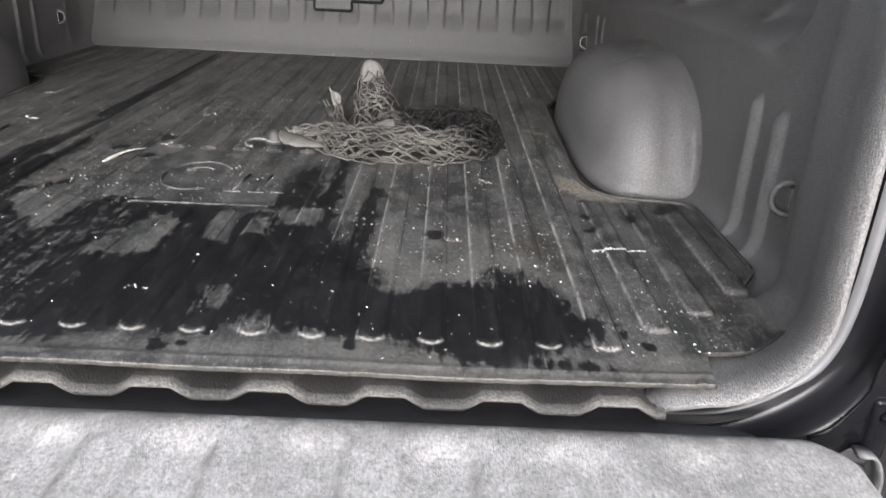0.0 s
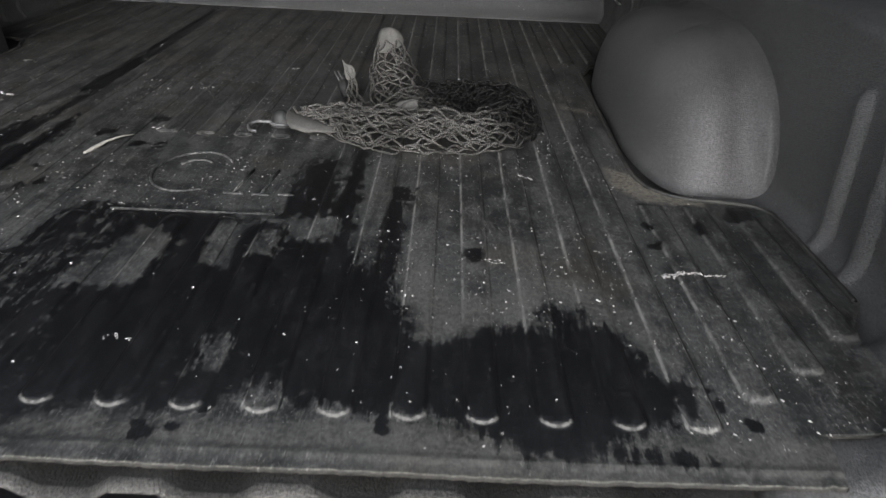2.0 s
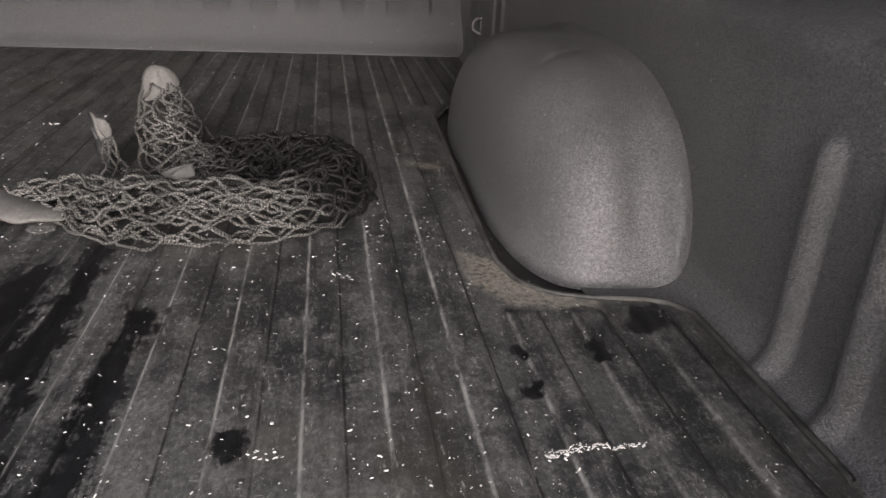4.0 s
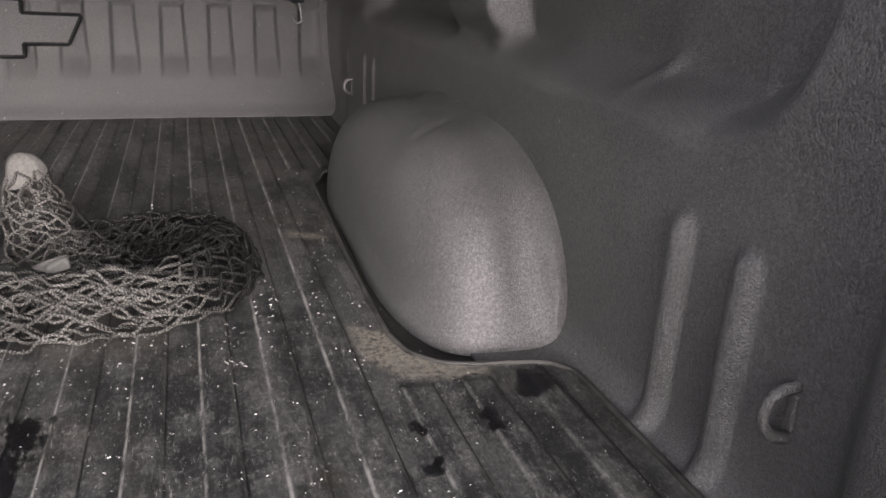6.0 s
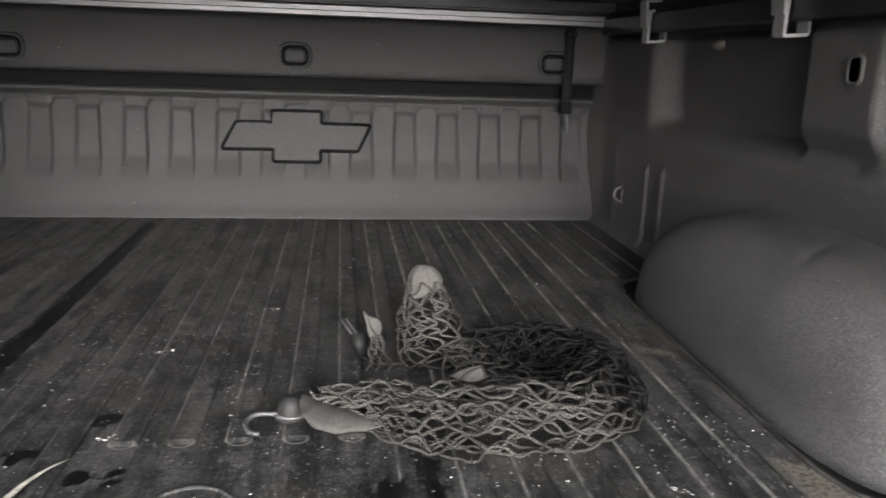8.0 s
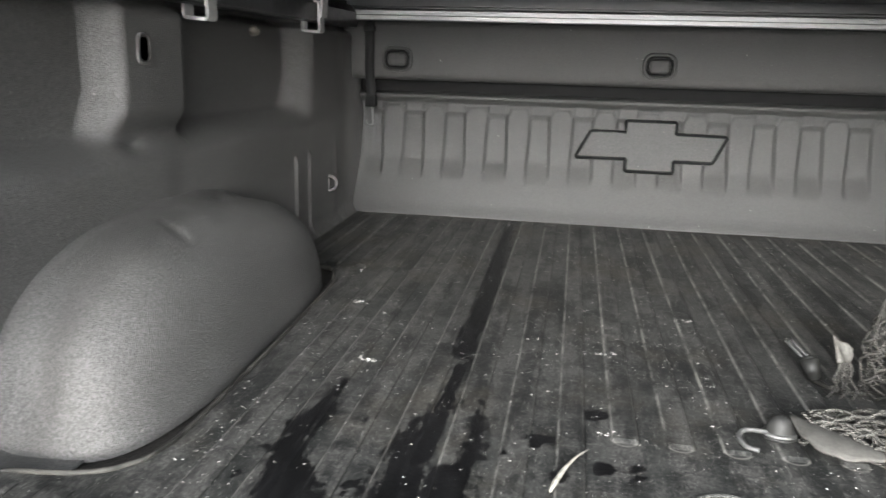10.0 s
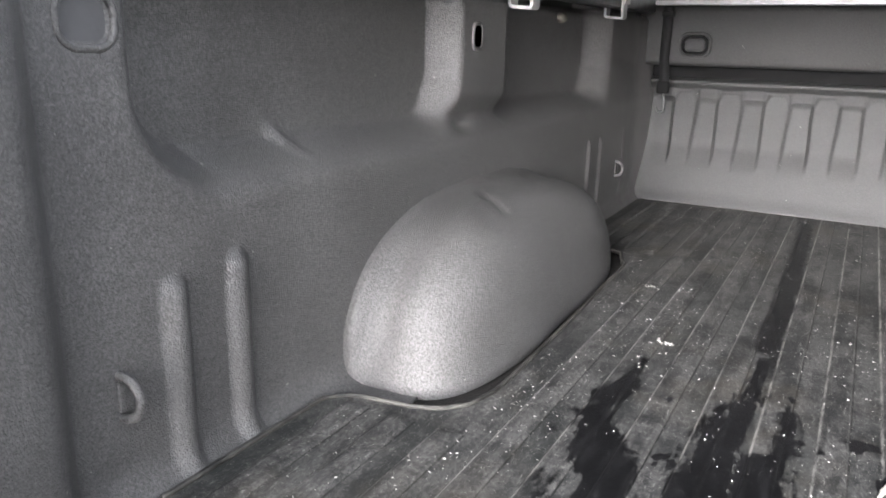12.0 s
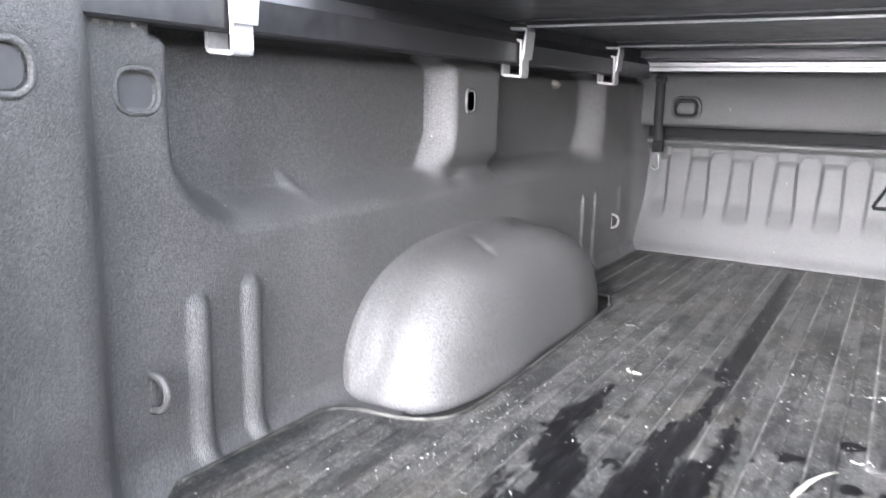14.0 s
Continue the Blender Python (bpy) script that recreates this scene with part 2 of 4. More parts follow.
def make_plain(name, a, b, rough, metal=0.0, scale=40, bump=0.15, stretch=(1, 1, 1), spec=0.5):
    s = Nodes(name, rough, metal, spec)
    v = s.noise(scale, 5, 0.65, s.scaled(*stretch))
    s.bump(s.noise(scale * 8, 3), bump, 0.0006)
    return s.done(s.mix(s.range(v, 0.3, 0.7), a, b), s.range(v, 0.3, 0.7, rough * 0.85, rough * 1.15))


BLACK_PAINT = make_plain("black_paint", (0.002, 0.002, 0.0024), (0.004, 0.004, 0.0045), 0.16, scale=12, bump=0.02, spec=0.06)
BEAD = make_plain("worn_rubber_bead", (0.010, 0.0098, 0.009), (0.05, 0.048, 0.043), 0.65, scale=28, bump=0.3, spec=0.25)
FLOOR_STEEL = make_liner("dusty_floor", (0.008, 0.0074, 0.0066), (0.024, 0.022, 0.019), 0.7, 380)
ALU = make_plain("cast_aluminium", (0.3, 0.3, 0.293), (0.4, 0.4, 0.39), 0.45, 0.4, 90)
STRIP_ALU = make_plain("brushed_aluminium", (0.2, 0.2, 0.2), (0.28, 0.28, 0.28), 0.42, 0.75, 30, 0.1, (1, 40, 40))
RAIL_BLACK = make_plain("black_anodised", (0.012, 0.012, 0.013), (0.022, 0.022, 0.023), 0.38, scale=50)
COVER_BLACK = make_plain("cover_underside", (0.03, 0.0295, 0.031), (0.048, 0.047, 0.049), 0.36, scale=18)
# Pale metal that draws the highlight along the black cross bows.
BOW_GLINT = make_plain("glint_metal", (0.75, 0.75, 0.75), (0.8, 0.8, 0.8), 0.34, 0.6, 3, 0.0)
PLUG = make_plain("dark_plug", (0.03, 0.03, 0.0305), (0.044, 0.044, 0.045), 0.55, scale=70)
WEBBING = make_plain("black_webbing", (0.006, 0.006, 0.006), (0.013, 0.013, 0.013), 0.8, scale=300, bump=0.5, spec=0.1)
STEEL = make_plain("zinc_steel", (0.05, 0.05, 0.0495), (0.11, 0.109, 0.107), 0.45, 0.4, 80, spec=0.3)
CANVAS = make_plain("grey_canvas", (0.04, 0.0388, 0.0352), (0.07, 0.0675, 0.062), 0.85, scale=260, bump=0.6, spec=0.15)
SWIVEL = make_plain("swivel_plastic", (0.01, 0.01, 0.0095), (0.018, 0.018, 0.017), 0.55, scale=60, spec=0.2)
BOLT = make_plain("dusty_bolt", (0.07, 0.064, 0.052), (0.14, 0.13, 0.108), 0.6, scale=90)
# Near-black that paints the shade in gaps and grooves; also the black buckle.
SHADE_AND_BLACK = make_plain("shade_and_black", (0.003, 0.003, 0.003), (0.007, 0.007, 0.007), 0.85, spec=0.08)
CRUMB = make_plain("pale_crumbs", (0.25, 0.244, 0.225), (0.42, 0.41, 0.385), 0.8, scale=200)
TWIG = make_plain("pale_sliver", (0.2, 0.19, 0.165), (0.29, 0.278, 0.245), 0.7, scale=120)
BODY_GREY = make_plain("grey_body", (0.045, 0.045, 0.047), (0.058, 0.058, 0.06), 0.45, 0.0, 10, 0.02, spec=0.25)
LAMP_RED = make_plain("lamp_red", (0.06, 0.004, 0.006), (0.09, 0.006, 0.008), 0.1, scale=30, bump=0.05)
DRIVE = make_plain("concrete_drive", (0.24, 0.235, 0.22), (0.35, 0.34, 0.32), 0.85, scale=6, bump=0.4)


def make_cord():
    """Twisted cord: slanting strands along the rope."""
    s = Nodes("net_cord", 0.8, spec=0.1)
    uv = s.n.new("ShaderNodeUVMap").outputs[0]
    w = s.n.new("ShaderNodeTexWave")
    w.inputs["Scale"].default_value = 1.0
    w.bands_direction = "DIAGONAL"
    s.link(s.scaled(1.0, 1.0, 1.0, uv), w.inputs["Vector"])
    tone = s.mix(s.range(s.noise(14, 4), 0.3, 0.7), (0.038, 0.0366, 0.033), (0.085, 0.082, 0.075))
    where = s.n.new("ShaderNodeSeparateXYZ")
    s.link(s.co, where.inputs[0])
    # The cord darkens towards the right and back of the heap.
    back_right = s.math("ADD", s.math("ADD", where.outputs[0], s.math("MULTIPLY", where.outputs[1], 0.75)), s.math("MULTIPLY", s.math("SUBTRACT", s.noise(26, 4), 0.5), 0.2))
    tone = s.mix(s.range(back_right, 0.04, 0.13, 0.0, 0.92), tone, (0.00464, 0.004524, 0.00435))
    tone = s.mix(s.math("MULTIPLY", s.math("SUBTRACT", 1.0, w.outputs["Fac"]), 0.7), tone, (0.00638, 0.00609, 0.00551))
    s.bump(w.outputs["Fac"], 0.8, 0.0016)
    return s.done(tone, 0.8)


CORD = make_cord()


# ---- mesh helpers ----
def smoothstep(a, b, v):
    t = np.clip((np.asarray(v, float) - a) / (b - a), 0, 1)
    return t * t * (3 - 2 * t)


def mesh_object(name, verts, faces, material, parent=None, label="", smooth=True):
    me = bpy.data.meshes.new(name)
    me.from_pydata([tuple(map(float, v)) for v in verts], [], [tuple(map(int, f)) for f in faces])
    me.materials.append(material)
    if smooth:
        me.shade_smooth()
    ob = new(name, me)
    if parent:
        ob.parent = parent
    if label:
        tagged(ob, label)
    return ob


def part(name, bm, material, parent=None, label="", smooth=False):
    me = bpy.data.meshes.new(name)
    bm.normal_update()
    bm.to_mesh(me)
    bm.free()
    me.materials.append(material)
    if smooth:
        me.shade_smooth()
    ob = new(name, me)
    if parent:
        ob.parent = parent
    if label:
        tagged(ob, label)
    return ob


def thing(name, label, category, x=0, y=0, z=0, group=""):
    ob = new(name)
    ob.empty_display_size = 0.05
    ob.location = (x, y, z)
    return tagged(ob, label, category, group)


def grid_faces(rows, cols, flip=False):
    out = []
    for i in range(rows - 1):
        for j in range(cols - 1):
            a, b, c, d = i * cols + j, i * cols + j + 1, (i + 1) * cols + j + 1, (i + 1) * cols + j
            out.append((d, c, b, a) if flip else (a, b, c, d))
    return out


def box(bm, x0, x1, y0, y1, z0, z1, bevel=0.0, segments=2):
    made = bmesh.ops.create_cube(bm, size=1.0)["verts"]
    for v in made:
        v.co = Vector(((x0 + x1) / 2 + v.co.x * (x1 - x0), (y0 + y1) / 2 + v.co.y * (y1 - y0), (z0 + z1) / 2 + v.co.z * (z1 - z0)))
    if bevel:
        edges = {e for v in made for e in v.link_edges}
        bmesh.ops.bevel(bm, geom=list(edges), offset=bevel, segments=segments, affect="EDGES", profile=0.5)
    return bm


def tube(points, radius, sides=6, closed=False, turns=150.0):
    """Verts, faces and uvs of a round bar along points; radius may vary along it."""
    pts = [Vector(p) for p in points]
    n = len(pts)
    radii = radius if hasattr(radius, "__len__") else [radius] * n
    verts, faces, uvs, run = [], [], [], 0.0
    side = None
    for i, p in enumerate(pts):
        a, b = pts[(i - 1) % n] if closed or i else p, pts[(i + 1) % n] if closed or i < n - 1 else p
        ahead = (b - a).normalized()
        if side is None:
            side = ahead.orthogonal().normalized()
        side = (side - ahead * side.dot(ahead)).normalized()
        up = ahead.cross(side)
        if i:
            run += (p - pts[i - 1]).length
        for k in range(sides):
            w = 2 * math.pi * k / sides
            verts.append(p + (side * math.cos(w) + up * math.sin(w)) * radii[i])
            uvs.append((run * turns, 0.628 * abs(2 * k / sides - 1)))
    last = n if closed else n - 1
    for i in range(last):
        for k in range(sides):
            j = (i + 1) % n
            faces.append((i * sides + k, i * sides + (k + 1) % sides, j * sides + (k + 1) % sides, j * sides + k))
    if not closed:
        faces.append(tuple(range(sides))[::-1])
        faces.append(tuple((n - 1) * sides + k for k in range(sides)))
    return verts, faces, uvs


def joined_tubes(name, list_of_tubes, material, parent=None, label=""):
    verts, faces, uvs = [], [], []
    for v, f, u in list_of_tubes:
        o = len(verts)
        verts += v
        uvs += u
        faces += [tuple(i + o for i in q) for q in f]
    ob = mesh_object(name, verts, faces, material, parent, label)
    layer = ob.data.uv_layers.new(name="UVMap")
    index = np.empty(len(ob.data.loops), dtype=np.int32)
    ob.data.loops.foreach_get("vertex_index", index)
    layer.data.foreach_set("uv", np.array(uvs, dtype=np.float32)[index].ravel())
    return ob


def bent(points, radius=0.006, steps=4):
    """Rounds the corners of a line of points."""
    pts = [Vector(p) for p in points]
    out = [pts[0]]
    for a, b, c in zip(pts, pts[1:], pts[2:]):
        r = min(radius, (a - b).length * 0.45, (c - b).length * 0.45)
        p, q = b + (a - b).normalized() * r, b + (c - b).normalized() * r
        out += [p.lerp(b, t).lerp(b.lerp(q, t), t) for t in (k / steps for k in range(steps + 1))]
    return out + [pts[-1]]


def ribbon(bm, line, width_axis, width, thick):
    """A flat bar: a line of points in a plane, given thickness in the plane and width across it."""
    pts = [Vector(p) for p in line]
    w = Vector(width_axis).normalized() * width / 2
    rows = []
    for i, p in enumerate(pts):
        ahead = (pts[min(i + 1, len(pts) - 1)] - pts[max(i - 1, 0)]).normalized()
        n = ahead.cross(w).normalized() * thick / 2
        rows.append([bm.verts.new(p + w + n), bm.verts.new(p - w + n), bm.verts.new(p - w - n), bm.verts.new(p + w - n)])
    for a, b in zip(rows, rows[1:]):
        for k in range(4):
            bm.faces.new((a[k], a[(k + 1) % 4], b[(k + 1) % 4], b[k]))
    bm.faces.new(rows[0][::-1])
    bm.faces.new(rows[-1])
    return bm


def rounded_outline(w, h, r, steps=5):
    out = []
    for cx, cy, a in ((w - r, h - r, 0), (r - w, h - r, 90), (r - w, r - h, 180), (w - r, r - h, 270)):
        out += [(cx + r * math.cos(radians(a + 90 * k / steps)), cy + r * math.sin(radians(a + 90 * k / steps))) for k in range(steps + 1)]
    return out


# ---- surroundings ----
ground = mesh_object("ground", [(-60, -60, -0.86), (60, -60, -0.86), (60, 60, -0.86), (-60, 60, -0.86)], [(0, 1, 2, 3)], DRIVE, smooth=False)
tagged(ground, "pale concrete driveway behind the truck", "ground", kind="structure")

# ---- pickup bed: floor, side walls, front wall ----
HALF, CREST, TROUGH, PITCH = 0.82, -0.0105, -0.0225, 0.1115
bed = thing("pickup_bed", "black spray-lined pickup truck bed, open at the tailgate", "truck bed", 0, 0, 0)


def floor_z(x):
    """The corrugated floor, crest and trough in turn, flat beside the outer crests."""
    u = abs(((x / PITCH + 0.5) % 1.0) - 0.5) * 2
    z = CREST + (TROUGH - CREST) * smoothstep(0.34, 0.64, u)
    return float(z) if abs(x) < 0.64 else CREST - 0.003


def wall_profile(y):
    """How far the wall stands from the middle, along the bed."""
    return float(np.interp(y, WALL_Y, WALL_X))


WALL_Y = [-0.012, 0.02, 0.05, 0.08, 0.12, 0.165, 0.185, 0.199, 0.212, 0.235, 1.93, 1.97, 2.02, 2.1]
WALL_X = [0.744, 0.747, 0.754, 0.766, 0.776, 0.783, 0.788, 0.803, 0.818, 0.820, 0.820, 0.815, 0.806, 0.80]


def fillet_radius(y):
    return float(np.interp(y, [0.0, 0.045, 0.075, 0.2, 0.3], [0.095, 0.085, 0.070, 0.056, 0.045]))


def wall_relief(y, z):
    """Pockets, columns, ribs and presses of the side wall: metres outwards."""
    r, a, b = 0.12, y - 0.2965, z - 0.262
    d = r - math.hypot(r - a, r - b) if a < r and b < r else min(a, b)
    out = 0.062 * float(smoothstep(0.0, 0.05, d))
    for y0, y1, y2, y3, foot in ((0.897, 0.925, 1.08, 1.1, 0.30), (1.62, 1.70, 3.0, 3.1, 0.2)):
        col = float(smoothstep(y0 - 0.6 * max(0, 0.365 - z), y1 - 0.15 * max(0, 0.365 - z), y) * (1 - smoothstep(y2, y3, y)) * smoothstep(foot - 0.05, foot + 0.045, z))
        out *= 1 - 0.86 * col
    for y0, top, high in ((0.331, 0.203, 0.0125), (0.414, 0.208, 0.0115), (1.545, 0.2, 0.006), (1.632, 0.2, 0.006), (1.83, 0.2, 0.005)):
        half = 0.0165 if y0 < 1 else 0.012
        over = max(0.0, z - (top - half))
        u = math.hypot(y - y0, over) / half
        if u < 1:
            out -= high * (1 - u * u) ** 1.4
    for y0, z0, w, h, deep in ((0.2675, 0.4295, 0.026, 0.022, 0.006), (0.105, 0.4465, 0.026, 0.026, 0.006)):
        u = (abs((y - y0) / w) ** 4 + abs((z - z0) / h) ** 4) ** 0.25
        out += deep * float(1 - smoothstep(0.75, 1.05, u))
    out += 0.03 * float(smoothstep(0.478, 0.492, z)) * float(smoothstep(0.28, 0.3, y))
    for y0, z0, tilt, high in ((0.548, 0.304, -0.8, 0.012), (0.408, 0.300, -1.0, -0.005), (0.95, 0.285, 0.0, -0.012)):
        u, v = (y - y0) * math.cos(tilt) + (z - z0) * math.sin(tilt), (z - z0) * math.cos(tilt) - (y - y0) * math.sin(tilt)
        out -= high * math.exp(-((u / 0.022) ** 2) - (v / 0.007) ** 2)
    return out


def side_wall(sign):
    ys = sorted(set([round(v, 4) for v in np.concatenate([np.arange(-0.012, 0.03, 0.003), np.arange(0.03, 0.24, 0.008), np.arange(0.24, 0.46, 0.0045), np.arange(0.46, 0.62, 0.006), np.arange(0.62, 2.06, 0.012), np.arange(0.84, 1.1, 0.006), np.arange(1.5, 1.7, 0.005)])]))
    steps = [(-1.0, None), (-0.5, None)] + [(k / 10, None) for k in range(10)] + [(None, z) for z in np.arange(0.0, 0.5201, 0.0075)]
    verts = []
    for y in ys:
        r = fillet_radius(y)
        roll = min(1.0, max(0.0, (0.016 - y) / 0.028))
        roll = 0.013 * (1 - math.sqrt(1 - 0.98 * roll * roll))  # the edge turns over at the rear end
        for q, z in steps:
            if q is not None and q < 0:
                xx, zz = wall_profile(y) - r + (0.06 * q if y < 0.15 else 0.07 * q if 0.5 < y < 0.625 else 0.02 * q), CREST + 0.0006 - roll + (q * 0.0115 if y < 0.15 else 0.0)
            elif z is None:  # the rounded foot, from the floor up
                w = q * math.pi / 2
                zz = CREST + r - r * math.cos(w)
                xx = wall_profile(y) - r + r * math.sin(w) + wall_relief(y, max(zz, 0.0)) * math.sin(w)
                xx, zz = xx + roll * math.sin(w), zz - roll * math.cos(w)
            else:
                zz = CREST + r + z / 0.52 * (0.52 - CREST - r)
                xx = wall_profile(y) + wall_relief(y, zz) + roll
            verts.append((sign * xx, y, zz))
    ob = mesh_object("side_wall", verts, grid_faces(len(ys), len(steps), sign > 0), LINER, bed, "pebbled black side wall with pressed ribs and pockets")
    m = ob.modifiers.new("sheet", "SOLIDIFY")
    m.thickness, m.offset = 0.003, -1.0
    return ob


def wheel_arch(sign, wall):
    """The boxed wheel arch that swells out of a side wall."""
    mid, long, deep, high = 0.967, 0.370, 0.178, 0.206
    verts, rows, cols = [], 161, 50
    for i in range(rows):
        th = math.pi * i / (rows - 1)
        c, s = math.cos(th), math.sin(th)
        for j in range(cols):
            ph = math.pi / 2 * (1 - j / (cols - 1))
            want = 1 - math.cos(ph) ** 2.3
            lo, hi, q = 0.0, 1.6, 6.8 - 2.9 * math.cos(ph)
            for _ in range(26):
                k = (lo + hi) / 2
                if abs(k * c) ** 3 + abs(k * s) ** q < want:
                    lo = k
                else:
                    hi = k
            u, d = lo * c, lo * s
            z = high * math.cos(ph)
            up = float(smoothstep(0.3, 0.9, z / high))
            low = float(smoothstep(0.0, 0.4, z / high))
            swell = 1 + (0.01 + 0.028 * low) * math.exp(-(((d - 0.11) / 0.07) ** 2)) - 0.027 * low * math.exp(-(((d - 0.32) / 0.13) ** 2)) + 0.020 * low * math.exp(-((d / 0.07) ** 2))
            lean = 1 - 0.05 * (z / high) ** 2
            dent = -0.010 * up * max(0.0, 1 - d / 0.16) ** 2
            px, py = HALF + 0.004 - deep * d * lean, mid + long * u
            for cx, cy, turn, run, depth in ((0.742, 0.872, -0.56, 0.036, 0.0035), (0.785, 1.10, -0.75, 0.040, 0.0045)):  # pressed creases in the top
                along, across = (px - cx) * -math.cos(turn) + (py - cy) * math.sin(turn), (px - cx) * math.sin(turn) + (py - cy) * math.cos(turn)
                dent += depth * math.exp(-((along / run) ** 4) - (across / 0.011) ** 2) * up
            lump = 0.002 * noise.noise(Vector((u * 5, d * 4, z * 20)))
            foot = 1 + 0.05 * float(smoothstep(0.22, 0.0, z / high)) * float(smoothstep(0.1, -0.6, u))
            verts.append((sign * (HALF + 0.004 - deep * d * lean * foot), mid + long * u * (swell + 0.4 * (foot - 1)), CREST + z * (0.7 + 0.3 * swell) - dent + lump * up))
    ob = mesh_object("wheel_arch", verts, grid_faces(rows, cols, sign < 0), LINER, wall, "rounded pebbled wheel arch housing")
    return ob


def tie_ring(sign, wall, y, z, size):
    """A D-shaped lashing ring that stands off the wall."""
    x, out = HALF - 0.004, size * 0.72
    pts = [(sign * (x + 0.008), y, z + size * 0.56)]
    pts += [(sign * (x + 0.004 - out * max(0.0, math.cos(w)) ** 0.7), y + 0.1 * out * math.cos(w), z + size * 0.58 * math.sin(w)) for w in np.linspace(1.45, -1.45, 15)]
    pts += [(sign * (x + 0.008), y, z - size * 0.56)]
    joined_tubes("tie_down_ring", [tube(bent(pts, 0.005, 3), size * 0.13, 8)], LINER, wall, "D-shaped lashing ring coated black")
    bm = box(bmesh.new(), sign * x - 0.002, sign * x + 0.002, y - 0.1 * size, y + 0.12 * size, z - size * 0.4, z + size * 0.4, 0.0015)
    part("ring_slot", bm, LINER, wall)


walls = {}
for sign in (1, -1):
    w = walls[sign] = side_wall(sign)
    wheel_arch(sign, w)
    tie_ring(sign, w, 0.264, 0.107, 0.036)
    tie_ring(sign, w, 1.775, 0.105, 0.032)
    for y, z in ((0.2675, 0.4295), (0.105, 0.4465)):
        bm = bmesh.new()
        face = bm.faces.new([bm.verts.new((sign * (wall_profile(y) + 0.0018), y + a, z + b)) for a, b in rounded_outline(0.0215, 0.0175, 0.014)])
        face.normal_update()
        if face.normal.x * sign > 0:
            bmesh.ops.reverse_faces(bm, faces=[face])
        part("hole_plug", bm, PLUG, w, "dark plug in the wall", True)
        ring = [(sign * (wall_profile(y) - 0.0012), y + a, z + b) for a, b in rounded_outline(0.0265, 0.0225, 0.0185)]
        joined_tubes("plug_rim", [tube(ring, 0.0036, 10, True)], LINER, w, "rounded rim of the wall plug")
    for y, z in ((0.224, 0.4945), (0.240, 0.4945), (0.266, 0.4945), (1.47, 0.468)):
        bm = bmesh.new()
        size = 0.0055 if y < 1 else 0.014
        bmesh.ops.create_uvsphere(bm, u_segments=12, v_segments=8, radius=size, matrix=Matrix.Translation((sign * (wall_profile(y) + (0.001 if y < 1 else 0.056)), y, z)) @ Matrix.Diagonal((1.0, 1.3 if y > 1 else 1.0, 0.8, 1)))
        part("wall_bolt", bm, BOLT, w, "dusty bolt head under the rail", True)
    # near-black sheet for the shade inside the column's hole
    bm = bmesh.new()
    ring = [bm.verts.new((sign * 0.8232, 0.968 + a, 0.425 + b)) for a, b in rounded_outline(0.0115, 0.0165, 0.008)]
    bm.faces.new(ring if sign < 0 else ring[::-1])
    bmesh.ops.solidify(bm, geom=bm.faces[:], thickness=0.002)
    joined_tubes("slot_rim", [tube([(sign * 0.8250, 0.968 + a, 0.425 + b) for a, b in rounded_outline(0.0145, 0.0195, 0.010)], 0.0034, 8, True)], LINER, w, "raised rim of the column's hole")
    part("slot_shade", bm, SHADE_AND_BLACK, w)


def bed_floor():
    xs = np.round(np.arange(-88, 89) * PITCH / 12, 5)
    verts, cols = [], len(xs)
    ys = [-0.020, -0.017, -0.008, 0.02, 0.3, 0.7, 1.2, 1.6, 2.02]
    for k, y in enumerate(ys):
        for x in xs:
            verts.append((x, y if abs(x) < 0.6 else max(y, 0.002), floor_z(x) - (0.0025 if k == 0 else 0.0006 if k == 1 else 0.0)))
    ob = mesh_object("floor_panel", verts, grid_faces(len(ys), cols), FLOOR_STEEL, bed, "dusty corrugated steel bed floor")
    m = ob.modifiers.new("sheet", "SOLIDIFY")
    m.thickness, m.offset = 0.004, -1.0
    lip = []
    for y, dz in ((-0.016, 0.0008), (-0.022, 0.0004), (-0.0262, -0.0022), (-0.0272, -0.0046), (-0.025, -0.0068), (-0.018, -0.0072)):
        for x in xs:
            if abs(x) <= 0.612:
                lip.append((x, y, floor_z(x) + dz))
    n = sum(abs(x) <= 0.612 for x in xs)
    mesh_object("floor_lip", lip, grid_faces(6, n, True), make_liner("lip_liner", (0.024, 0.0227, 0.0205), (0.055, 0.052, 0.046), 0.65, 420), ob, "worn rolled rear edge of the bed floor")


bed_floor()


def front_lean(z):
    return float(np.interp(z, [0.0, 0.01, 0.03, 0.147, 0.25, 0.34], [1.952, 1.960, 1.972, 2.022, 2.042, 2.052]))


def front_y(x, z):
    """The lower front wall: leans back, with upright pressed pillars and shallow hollows between them."""
    y = front_lean(z)
    u = abs((x + 0.008) / 0.1173 - round((x + 0.008) / 0.1173)) * 0.1173
    half = 0.0235 + 0.005 * float(smoothstep(0.09, 0.28, z))
    pillar = 1 - float(smoothstep(half, half + 0.0075, u))
    top = 0.272 + 0.020 * (1 - float(smoothstep(half - 0.012, half + 0.004, u)))
    hollow = (1 - pillar) * float(smoothstep(0.085, 0.16, z)) * (1 - float(smoothstep(top - 0.004, top + 0.006, z)))
    if abs(x) > 0.752:
        hollow *= float(smoothstep(0.80, 0.76, abs(x)))
    y += 0.011 * hollow + 0.004 * float(smoothstep(top - 0.004, top + 0.006, z)) * float(smoothstep(0.31, 0.295, z)) * pillar
    y -= 0.012 * float(smoothstep(0.300, 0.318, z)) - 0.03 * float(smoothstep(0.322, 0.334, z))
    return y


